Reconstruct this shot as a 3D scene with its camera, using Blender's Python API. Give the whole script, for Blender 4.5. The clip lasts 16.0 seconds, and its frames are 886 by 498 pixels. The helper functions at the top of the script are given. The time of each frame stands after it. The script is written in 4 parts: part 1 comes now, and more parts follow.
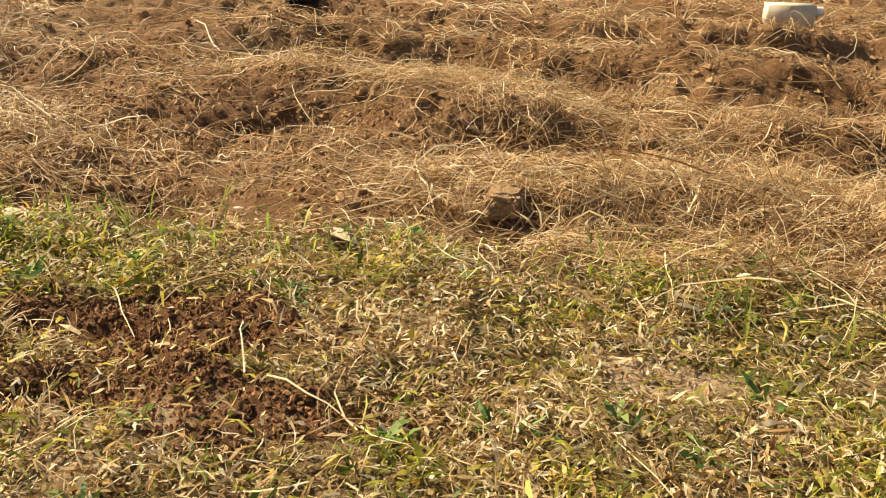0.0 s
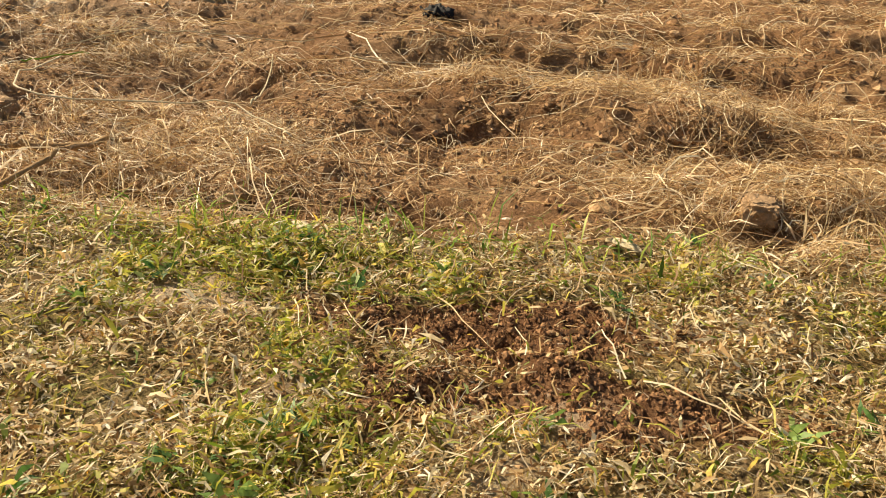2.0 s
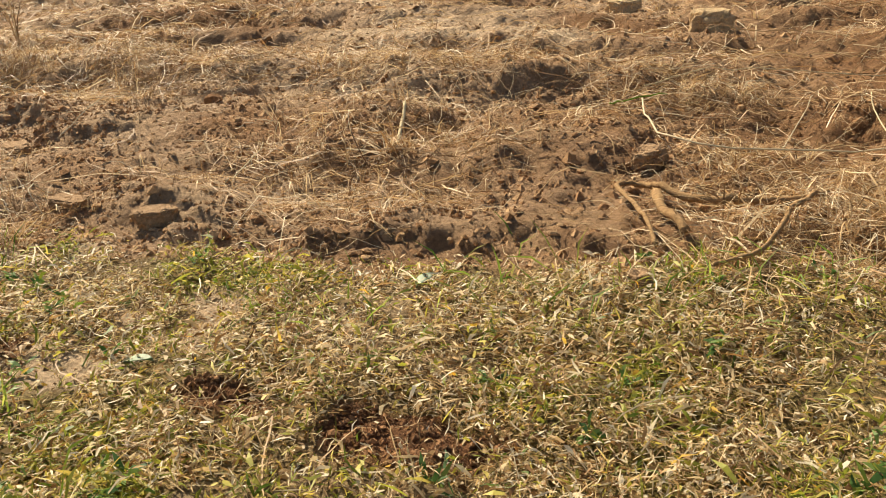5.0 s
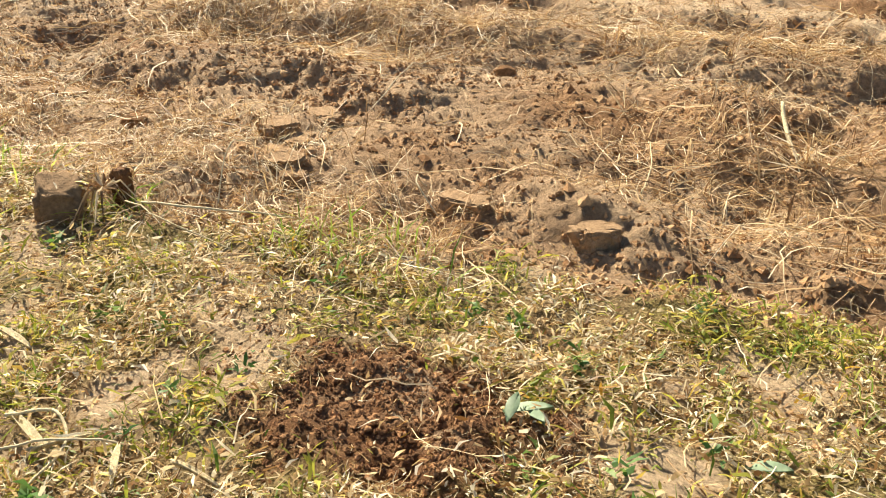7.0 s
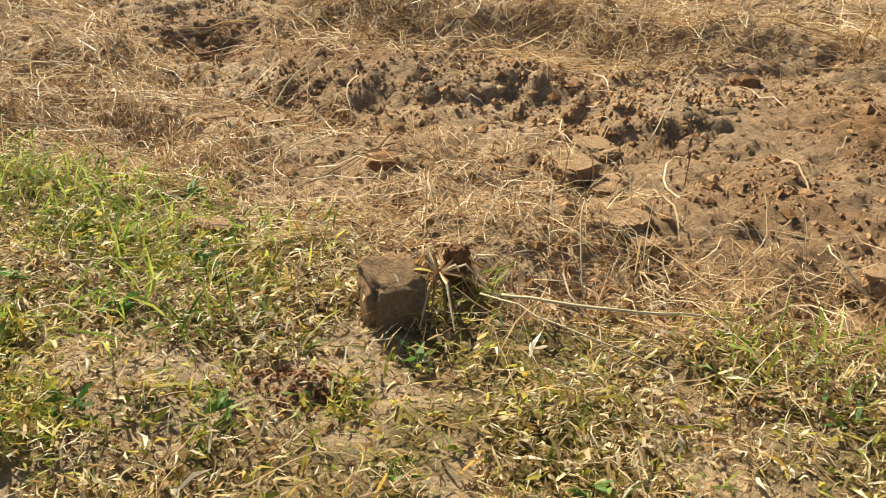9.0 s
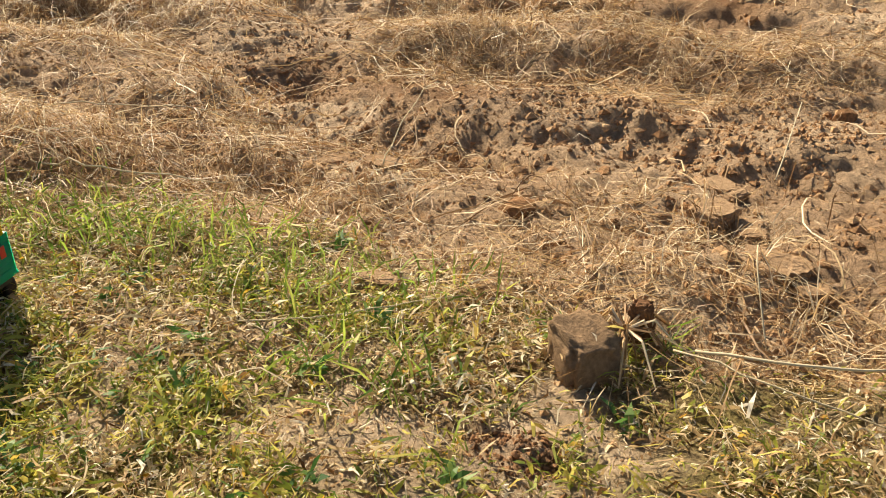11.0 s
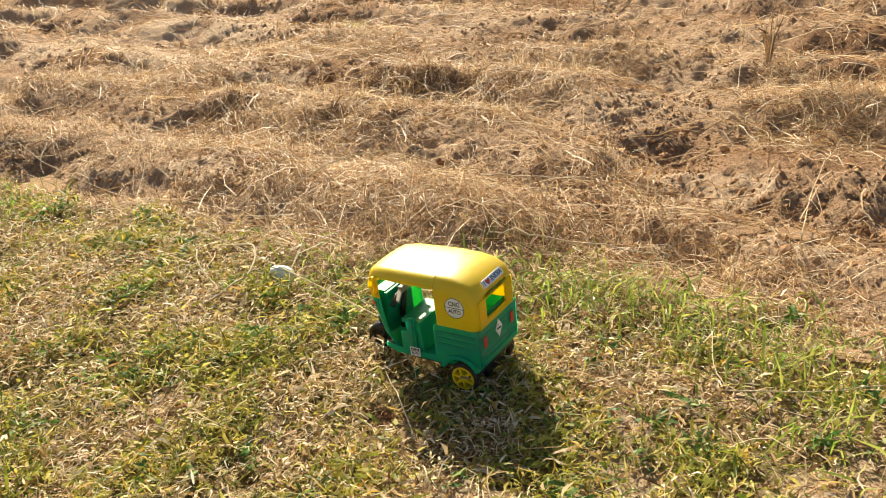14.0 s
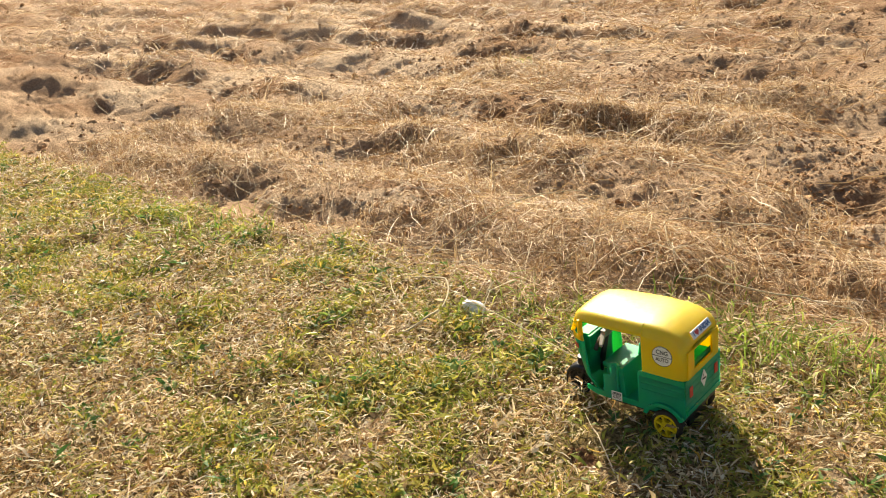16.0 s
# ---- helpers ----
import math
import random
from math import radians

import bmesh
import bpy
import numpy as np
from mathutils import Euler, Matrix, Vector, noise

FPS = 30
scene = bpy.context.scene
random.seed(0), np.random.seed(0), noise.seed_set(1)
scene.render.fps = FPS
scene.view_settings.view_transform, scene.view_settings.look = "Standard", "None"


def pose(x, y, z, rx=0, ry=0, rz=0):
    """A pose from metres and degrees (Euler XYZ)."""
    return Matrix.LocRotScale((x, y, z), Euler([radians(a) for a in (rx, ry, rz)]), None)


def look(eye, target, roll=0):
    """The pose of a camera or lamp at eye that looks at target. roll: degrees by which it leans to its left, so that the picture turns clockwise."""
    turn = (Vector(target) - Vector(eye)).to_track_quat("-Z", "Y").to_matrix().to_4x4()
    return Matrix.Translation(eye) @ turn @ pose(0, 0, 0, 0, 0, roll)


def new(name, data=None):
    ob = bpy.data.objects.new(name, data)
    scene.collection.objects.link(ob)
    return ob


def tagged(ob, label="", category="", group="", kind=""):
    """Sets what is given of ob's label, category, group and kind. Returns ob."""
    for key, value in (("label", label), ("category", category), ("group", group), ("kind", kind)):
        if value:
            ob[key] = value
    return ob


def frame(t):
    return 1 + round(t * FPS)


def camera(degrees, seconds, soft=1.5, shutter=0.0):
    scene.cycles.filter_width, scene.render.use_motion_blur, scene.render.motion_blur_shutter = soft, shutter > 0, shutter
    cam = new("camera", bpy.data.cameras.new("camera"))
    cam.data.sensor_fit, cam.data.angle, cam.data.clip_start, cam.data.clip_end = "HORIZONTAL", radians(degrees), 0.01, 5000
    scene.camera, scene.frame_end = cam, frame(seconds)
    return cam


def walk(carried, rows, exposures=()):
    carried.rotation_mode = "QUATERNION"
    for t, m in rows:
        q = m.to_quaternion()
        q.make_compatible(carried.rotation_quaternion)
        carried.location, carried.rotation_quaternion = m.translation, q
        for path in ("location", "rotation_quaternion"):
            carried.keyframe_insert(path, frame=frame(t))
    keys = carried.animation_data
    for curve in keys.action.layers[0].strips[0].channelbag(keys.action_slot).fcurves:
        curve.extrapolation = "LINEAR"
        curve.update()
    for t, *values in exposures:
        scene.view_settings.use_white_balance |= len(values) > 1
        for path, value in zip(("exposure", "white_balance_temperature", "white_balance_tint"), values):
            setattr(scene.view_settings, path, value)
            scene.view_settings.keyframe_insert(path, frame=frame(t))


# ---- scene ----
cam = camera(51.8, 16.0, soft=1.05)
PATH = [
    (0, (0.455, 0.686, 0.45), (0.239, 2.493, -0.38), 3.6),
    (0.5, (0.387, 0.69, 0.455), (0.178, 2.511, -0.344), 3.4),
    (1, (0.331, 0.683, 0.455), (0.128, 2.51, -0.334), 3.2),
    (1.5, (0.257, 0.651, 0.453), (0.023, 2.465, -0.358), 3.2),
    (2, (0.15, 0.613, 0.449), (-0.115, 2.419, -0.368), 2.6),
    (2.5, (0.05, 0.576, 0.464), (-0.332, 2.359, -0.359), 0.6),
    (3, (-0.055, 0.552, 0.495), (-0.563, 2.305, -0.323), -1.3),
    (3.5, (-0.143, 0.53, 0.504), (-0.788, 2.247, -0.295), -3.5),
    (4, (-0.224, 0.515, 0.502), (-0.996, 2.183, -0.286), -5.2),
    (4.2, (-0.255, 0.512, 0.501), (-1.069, 2.161, -0.287), -5.8),
    (6.3, (-0.836, 0.418, 0.521), (-1.754, 1.998, -0.292), -0.0),
    (6.5, (-0.905, 0.424, 0.519), (-1.818, 1.992, -0.321), 0.1),
    (7, (-1.091, 0.426, 0.52), (-1.996, 1.972, -0.369), 0.8),
    (7.5, (-1.264, 0.431, 0.501), (-2.142, 1.979, -0.411), 0.9),
    (8, (-1.401, 0.431, 0.495), (-2.231, 2.001, -0.425), 0.8),
    (8.5, (-1.571, 0.447, 0.497), (-2.382, 2.016, -0.442), 0.8),
    (9, (-1.701, 0.461, 0.504), (-2.521, 2.021, -0.443), 1.1),
    (9.2, (-1.733, 0.458, 0.516), (-2.56, 2.014, -0.429), 1.4),
    (11.3, (-1.92, 0.367, 0.539), (-2.731, 1.95, -0.376), 0.5),
    (11.5, (-1.939, 0.351, 0.541), (-2.783, 1.92, -0.368), -0.0),
    (12, (-1.983, 0.309, 0.552), (-2.913, 1.837, -0.344), -1.3),
    (12.5, (-2.02, 0.27, 0.57), (-3.04, 1.749, -0.308), -2.6),
    (13, (-2.047, 0.233, 0.589), (-3.156, 1.663, -0.265), -3.5),
    (13.5, (-2.07, 0.203, 0.602), (-3.255, 1.585, -0.225), -4.0),
    (14, (-2.093, 0.169, 0.611), (-3.347, 1.504, -0.193), -4.4),
    (14.5, (-2.108, 0.138, 0.625), (-3.43, 1.417, -0.16), -4.6),
    (15, (-2.123, 0.111, 0.641), (-3.508, 1.335, -0.121), -4.9),
    (15.5, (-2.133, 0.091, 0.649), (-3.567, 1.272, -0.093), -4.9),
    (16, (-2.138, 0.084, 0.652), (-3.605, 1.23, -0.077), -5.0),
]
walk(cam, [(t, look(eye, target, roll)) for t, eye, target, roll in PATH], exposures=[(0, 0.94, 7700, 9), (0.5, 0.72, 7700, 10), (1.5, 0.78, 7500, 10), (2, 0.95, 7400, 9), (2.5, 0.79, 7400, 11), (3.5, 0.89, 7200, 11), (4, 0.82, 7200, 11), (6.5, 1.14, 6800, 8), (7, 1.31, 6700, 7), (7.5, 1.25, 6500, 6), (8, 1.26, 6300, 5), (9, 0.98, 6800, 4), (11.5, 1.04, 6900, 11), (12.5, 1.12, 6900, 11), (16, 1.18, 6900, 11)])

# ---- world, sun ----
SUN_AZ, SUN_EL = (-0.829, 0.559), 36.0
world = bpy.data.worlds.new("sky")
scene.world = world
world.use_nodes = True
wn = world.node_tree
sky = wn.nodes.new("ShaderNodeTexSky")
sky.sky_type, sky.sun_disc = "NISHITA", False
sky.sun_elevation = radians(SUN_EL)
sky.sun_rotation = math.atan2(SUN_AZ[0], SUN_AZ[1])
sky.air_density, sky.dust_density = 1.0, 2.0
wn.nodes["Background"].inputs["Strength"].default_value = 0.058
wn.links.new(sky.outputs["Color"], wn.nodes["Background"].inputs["Color"])
sun = new("sun", bpy.data.lights.new("sun", "SUN"))
sun.data.energy, sun.data.angle, sun.data.color = 5.0, radians(0.6), (1.0, 0.90, 0.72)
ce = math.cos(radians(SUN_EL))
sun_dir = Vector((SUN_AZ[0] * ce, SUN_AZ[1] * ce, math.sin(radians(SUN_EL))))
sun.matrix_world = look(sun_dir * 10, (0, 0, 0))


# ---- materials ----
def material(name, rough=0.6, spec=0.4, metal=0.0):
    m = bpy.data.materials.new(name)
    m.use_nodes = True
    b = m.node_tree.nodes["Principled BSDF"]
    b.inputs["Roughness"].default_value = rough
    b.inputs["Specular IOR Level"].default_value = spec
    b.inputs["Metallic"].default_value = metal
    return m, m.node_tree, b


def ramp(nt, source, stops, mode="LINEAR"):
    r = nt.nodes.new("ShaderNodeValToRGB")
    r.color_ramp.interpolation = mode
    e = r.color_ramp.elements
    while len(e) < len(stops):
        e.new(0.5)
    for k, (p, c) in zip(e, stops):
        k.position, k.color = p, (*c, 1)
    nt.links.new(source, r.inputs["Fac"])
    return r.outputs["Color"]


def noise_tex(nt, scale, detail=4, rough=0.6, kind="Object"):
    tc = nt.nodes.new("ShaderNodeTexCoord")
    n = nt.nodes.new("ShaderNodeTexNoise")
    n.inputs["Scale"].default_value = scale
    n.inputs["Detail"].default_value = detail
    n.inputs["Roughness"].default_value = rough
    nt.links.new(tc.outputs[kind], n.inputs["Vector"])
    return n.outputs["Fac"]


def mix(nt, fac, a, b, blend="MIX"):
    m = nt.nodes.new("ShaderNodeMix")
    m.data_type, m.blend_type = "RGBA", blend
    for sock, v in ((m.inputs[0], fac), (m.inputs[6], a), (m.inputs[7], b)):
        if isinstance(v, (int, float)):
            sock.default_value = v
        elif isinstance(v, tuple):
            sock.default_value = (*v, 1)
        else:
            nt.links.new(v, sock)
    return m.outputs[2]


def bump(nt, b, source, strength, distance):
    u = nt.nodes.new("ShaderNodeBump")
    u.inputs["Strength"].default_value, u.inputs["Distance"].default_value = strength, distance
    nt.links.new(source, u.inputs["Height"])
    nt.links.new(u.outputs["Normal"], b.inputs["Normal"])


def soil_material(name):
    m, nt, b = material(name, 0.95, 0.15)
    big = ramp(nt, noise_tex(nt, 5, 5), [(0.3, (0.24, 0.120, 0.054)), (0.5, (0.36, 0.20, 0.098)), (0.72, (0.50, 0.32, 0.175))])
    fine = ramp(nt, noise_tex(nt, 130, 6, 0.7), [(0.3, (0.55, 0.52, 0.5)), (0.7, (1.25, 1.22, 1.18))])
    c = mix(nt, 1.0, big, fine, "MULTIPLY")
    at = nt.nodes.new("ShaderNodeAttribute")
    at.attribute_name = "zone"
    sp = nt.nodes.new("ShaderNodeSeparateColor")
    nt.links.new(at.outputs["Color"], sp.inputs["Color"])
    lawn = ramp(nt, noise_tex(nt, 210, 5, 0.7), [(0.33, (0.11, 0.07, 0.033)), (0.5, (0.33, 0.23, 0.12)), (0.66, (0.58, 0.44, 0.26))])
    moss = ramp(nt, noise_tex(nt, 2.2, 6, 0.7), [(0.42, (1.0, 1.0, 1.0)), (0.62, (0.72, 0.86, 0.45))])
    lawn = mix(nt, 1.0, lawn, moss, "MULTIPLY")
    c = mix(nt, sp.outputs["Red"], mix(nt, 1.0, lawn, fine, "MULTIPLY"), c)
    c = mix(nt, sp.outputs["Green"], c, mix(nt, 1.0, (0.24, 0.118, 0.056), fine, "MULTIPLY"))
    c = mix(nt, sp.outputs["Blue"], c, mix(nt, 1.0, (0.70, 0.53, 0.36), fine, "MULTIPLY"))
    nt.links.new(c, b.inputs["Base Color"])
    bump(nt, b, noise_tex(nt, 75, 9, 0.82), 1.0, 0.022)
    return m


def clod_material(name, lo, hi):
    m, nt, b = material(name, 0.95, 0.15)
    g = nt.nodes.new("ShaderNodeNewGeometry")
    c = ramp(nt, g.outputs["Random Per Island"], [(0.0, lo), (1.0, hi)])
    fine = ramp(nt, noise_tex(nt, 150, 5, 0.7), [(0.3, (0.6, 0.58, 0.55)), (0.7, (1.2, 1.18, 1.15))])
    nt.links.new(mix(nt, 1.0, c, fine, "MULTIPLY"), b.inputs["Base Color"])
    bump(nt, b, noise_tex(nt, 220, 6, 0.7), 0.8, 0.004)
    return m


def blade_material(name, stops, through_light=0.35, rough=0.55):
    m, nt, b = material(name, rough, 0.35)
    g = nt.nodes.new("ShaderNodeNewGeometry")
    c = ramp(nt, g.outputs["Random Per Island"], stops)
    streak = ramp(nt, noise_tex(nt, 90, 3), [(0.3, (0.75, 0.75, 0.75)), (0.7, (1.15, 1.15, 1.1))])
    c = mix(nt, 1.0, c, streak, "MULTIPLY")
    nt.links.new(c, b.inputs["Base Color"])
    t = nt.nodes.new("ShaderNodeBsdfTranslucent")
    nt.links.new(c, t.inputs["Color"])
    s = nt.nodes.new("ShaderNodeMixShader")
    s.inputs["Fac"].default_value = through_light
    nt.links.new(b.outputs[0], s.inputs[1])
    nt.links.new(t.outputs[0], s.inputs[2])
    nt.links.new(s.outputs[0], nt.nodes["Material Output"].inputs["Surface"])
    return m


def plastic(name, colour, rough=0.32, spec=0.5, sub=0.0, dirt=0.15):
    m, nt, b = material(name, rough, spec)
    dark = tuple(v * (1 - dirt) for v in colour)
    c = ramp(nt, noise_tex(nt, 40, 5), [(0.35, dark), (0.65, colour)])
    nt.links.new(c, b.inputs["Base Color"])
    r = ramp(nt, noise_tex(nt, 150, 4), [(0.3, (rough - 0.08,) * 3), (0.7, (rough + 0.12,) * 3)])
    nt.links.new(r, b.inputs["Roughness"])
    if sub:
        # thin moulded plastic lets light through
        b.inputs["Subsurface Weight"].default_value = sub
        b.inputs["Subsurface Scale"].default_value = 0.012
        b.inputs["Subsurface Radius"].default_value = (1.0, 0.8, 0.4)
    bump(nt, b, noise_tex(nt, 60, 3), 0.12, 0.002)
    return m


M_GROUND = soil_material("ground_soil")
M_CLOD = clod_material("clod_soil", (0.28, 0.145, 0.066), (0.58, 0.385, 0.215))
M_DAMP = clod_material("damp_soil", (0.12, 0.055, 0.026), (0.45, 0.25, 0.125))
M_BLOCK = clod_material("grey_brown_soil", (0.27, 0.175, 0.10), (0.30, 0.195, 0.115))
M_LUMP = clod_material("dry_lump_soil", (0.34, 0.22, 0.125), (0.46, 0.315, 0.19))
M_ROCK = clod_material("pale_stone", (0.58, 0.42, 0.24), (0.66, 0.50, 0.31))
M_DRY = blade_material("dry_leaf", [(0.0, (0.14, 0.065, 0.02)), (0.20, (0.38, 0.22, 0.09)), (0.48, (0.64, 0.45, 0.22)), (0.74, (0.82, 0.68, 0.43)), (1.0, (0.90, 0.82, 0.66))], 0.4)
M_GREEN = blade_material("lawn_leaf", [(0.0, (0.10, 0.17, 0.02)), (0.3, (0.27, 0.30, 0.04)), (0.65, (0.50, 0.46, 0.08)), (0.9, (0.68, 0.56, 0.14)), (1.0, (0.68, 0.38, 0.05))], 0.45)
M_LUSH = blade_material("fresh_leaf", [(0.0, (0.12, 0.22, 0.03)), (0.5, (0.29, 0.40, 0.06)), (1.0, (0.56, 0.58, 0.13))], 0.45)
M_WEED = blade_material("weed_leaf", [(0.0, (0.05, 0.13, 0.03)), (0.5, (0.11, 0.22, 0.05)), (1.0, (0.26, 0.36, 0.08))], 0.4)
M_STRAW = blade_material("straw", [(0.0, (0.19, 0.10, 0.04)), (0.35, (0.46, 0.28, 0.13)), (0.7, (0.72, 0.52, 0.28)), (1.0, (0.92, 0.80, 0.58))], 0.28)
M_WOOD = clod_material("dry_root_bark", (0.34, 0.21, 0.10), (0.42, 0.28, 0.15))
M_PALESTEM = clod_material("pale_stem", (0.66, 0.55, 0.34), (0.74, 0.64, 0.44))
M_YELLOW = plastic("yellow_plastic", (1.0, 0.45, 0.002), 0.42, 0.6, 1.0, 0.02)
M_TEAL = plastic("green_plastic", (0.0005, 0.31, 0.145), 0.36, 0.25, 1.0, 0.06)
M_BLACK = plastic("black_plastic", (0.012, 0.012, 0.014), 0.38, 0.5, 0.0, 0.3)
M_TYRE = plastic("dusty_tyre", (0.05, 0.034, 0.024), 0.75, 0.3, 0.0, 0.6)
M_RIM = plastic("yellow_rim", (0.80, 0.56, 0.01), 0.4, 0.4, 0.0, 0.15)
M_GREY = plastic("grey_plastic", (0.32, 0.31, 0.29), 0.45, 0.4, 0.0, 0.2)
M_LABEL = plastic("white_sticker", (0.80, 0.79, 0.75), 0.4, 0.4, 0.0, 0.08)
M_INK = plastic("black_ink", (0.03, 0.03, 0.035), 0.5, 0.3, 0.0, 0.1)
M_BLUEINK = plastic("blue_ink", (0.04, 0.12, 0.30), 0.5, 0.3, 0.0, 0.1)
M_RED = plastic("red_sticker", (0.62, 0.055, 0.03), 0.4, 0.4, 0.0, 0.15)
M_PAPER = plastic("white_paper", (0.78, 0.80, 0.80), 0.7, 0.2, 0.2, 0.1)
M_STRING = plastic("tow_string", (0.62, 0.52, 0.34), 0.8, 0.2, 0.0, 0.2)
M_SCRAP = plastic("dull_black_plastic", (0.015, 0.014, 0.014), 0.75, 0.2, 0.0, 0.3)
M_TUB = plastic("clouded_plastic", (0.74, 0.63, 0.46), 0.4, 0.5, 0.35, 0.2)


# ---- mesh helpers ----
def part(name, bm, mat, parent=None, label=""):
    me = bpy.data.meshes.new(name)
    bmesh.ops.recalc_face_normals(bm, faces=bm.faces)
    bm.to_mesh(me)
    bm.free()
    me.materials.append(mat)
    ob = new(name, me)
    ob.parent = parent
    if label:
        tagged(ob, label)
    return ob


def smooth(ob):
    for p in ob.data.polygons:
        p.use_smooth = True
    return ob


def mesh_np(name, verts, tris, mat, flat=False):
    me = bpy.data.meshes.new(name)
    me.vertices.add(len(verts))
    me.vertices.foreach_set("co", np.ascontiguousarray(verts, np.float32).ravel())
    me.loops.add(tris.size)
    me.loops.foreach_set("vertex_index", np.ascontiguousarray(tris, np.int32).ravel())
    me.polygons.add(len(tris))
    me.polygons.foreach_set("loop_start", np.arange(0, tris.size, tris.shape[1], dtype=np.int32))
    me.update(calc_edges=True)
    if flat:
        me.shade_flat()
    me.materials.append(mat)
    return new(name, me)


def cell_random(a, b, seed):
    k = (a * 374761393 + b * 668265263 + seed * 2147483647) & 0xFFFFFFFF
    k = ((k ^ (k >> 13)) * 1274126177) & 0xFFFFFFFF
    return ((k ^ (k >> 16)) & 0xFFFF) / 65535.0


def knobs(x, y, cell, seed):
    """Relief of lumps grown together: uneven domes, one to a cell, as metres of height."""
    wx = x / cell + 0.5 * fbm(x, y, 1.7 / cell, 2, seed + 5)
    wy = y / cell + 0.5 * fbm(x, y, 1.7 / cell, 2, seed + 9)
    xi, yi = np.floor(wx).astype(np.int64), np.floor(wy).astype(np.int64)
    out = np.zeros_like(wx)
    for i in (-1, 0, 1):
        for j in (-1, 0, 1):
            a, b = xi + i, yi + j
            r = 0.35 + 0.5 * cell_random(a, b, seed + 2)
            d2 = ((wx - a - cell_random(a, b, seed)) ** 2 + (wy - b - cell_random(a, b, seed + 1)) ** 2) / (r * r)
            out = np.maximum(out, r * np.sqrt(np.clip(1 - d2, 0, 1)) * (0.35 + 0.65 * cell_random(a, b, seed + 3)))
    return out * cell


def value_noise(x, y, seed):
    xi, yi = np.floor(x).astype(np.int64), np.floor(y).astype(np.int64)
    fx, fy = x - xi, y - yi
    fx, fy = fx * fx * (3 - 2 * fx), fy * fy * (3 - 2 * fy)

    def at(a, b):
        return cell_random(a, b, seed)

    return (at(xi, yi) * (1 - fx) + at(xi + 1, yi) * fx) * (1 - fy) + (at(xi, yi + 1) * (1 - fx) + at(xi + 1, yi + 1) * fx) * fy


def fbm(x, y, scale, octaves, seed, gain=0.5):
    out, amp, total = 0, 1.0, 0
    for k in range(octaves):
        out = out + amp * (value_noise(x * scale + 17.3 * k, y * scale + 9.1 * k, seed + k) - 0.5)
        total += amp
        scale, amp = scale * 2.03, amp * gain
    return out / total * 2


# ---- the lie of the land ----
EDGE_X = [-60, -5.2, -4.4, -3.9, -3.5, -3.15, -2.85, -2.6, -2.3, -2.05, -1.9, -1.6, -1.35, -1.1, -0.9, -0.7, -0.45, -0.2, 0.0, 0.3, 0.75, 60]
EDGE_Y = [-7, 0.75, 0.87, 0.92, 1.03, 1.06, 1.16, 1.23, 1.27, 1.20, 1.25, 1.31, 1.36, 1.40, 1.46, 1.55, 1.58, 1.61, 1.65, 1.67, 1.69, 8]


def past_edge(x, y):
    """Metres beyond the lawn's ragged edge, into the field."""
    return y - np.interp(x, EDGE_X, EDGE_Y) + 0.085 * fbm(x, y, 8, 4, 71, 0.6)


# dug-up damp patches: x, y, half width, half depth
DUG = [(0.10, 1.42, 0.20, 0.07), (0.14, 1.30, 0.20, 0.06), (-0.80, 1.10, 0.11, 0.05), (-1.02, 1.08, 0.05, 0.03), (-1.47, 0.99, 0.16, 0.105), (-2.13, 0.99, 0.055, 0.035), (-2.78, 0.775, 0.022, 0.016)]
# hollows in the field: x, y, half width, half depth, metres deep
PITS = [(-0.62, 2.28, 0.24, 0.13, 0.075), (-0.1, 2.2, 0.2, 0.1, 0.05), (-3.0, 1.88, 0.13, 0.10, 0.07), (-2.76, 1.36, 0.15, 0.07, 0.05), (-4.1, 0.95, 0.11, 0.05, 0.045),
        (0.37, 1.72, 0.10, 0.05, 0.045), (-0.05, 1.72, 0.12, 0.05, 0.04), (-0.33, 1.66, 0.20, 0.05, 0.035), (-1.3, 2.02, 0.12, 0.09, 0.05), (-2.55, 1.62, 0.15, 0.07, 0.035), (0.3, 2.1, 0.2, 0.09, 0.04), (-1.55, 1.68, 0.18, 0.06, 0.018)]
CRUST = [(-2.66, 1.53, 0.16, 0.05), (-4.8, 1.92, 0.55, 0.10), (-3.93, 1.69, 0.14, 0.08), (-2.72, 1.33, 0.10, 0.05), (-1.8, 3.0, 0.5, 0.12), (-2.85, 1.73, 0.12, 0.06),
         (-5.55, 1.77, 0.16, 0.12), (-5.14, 2.35, 0.2, 0.14), (-5.52, 2.27, 0.16, 0.1), (-5.95, 3.1, 0.35, 0.16), (-6.98, 1.76, 0.25, 0.15), (-5.66, 1.37, 0.2, 0.12), (-3.77, 1.8, 0.12, 0.08), (-5.27, 3.33, 0.35, 0.15), (-3.75, 1.31, 0.09, 0.06), (-3.73, 1.18, 0.08, 0.05)]


def blob(x, y, spots, seed):
    out = np.zeros_like(x)
    wob = 0.75 * fbm(x, y, 13, 4, seed, 0.6)
    for cx, cy, rx, ry in spots:
        r = np.sqrt(((x - cx) / rx) ** 2 + ((y - cy) / ry) ** 2) + wob
        out = np.maximum(out, np.clip((1.15 - r) / 0.35, 0, 1))
    return out


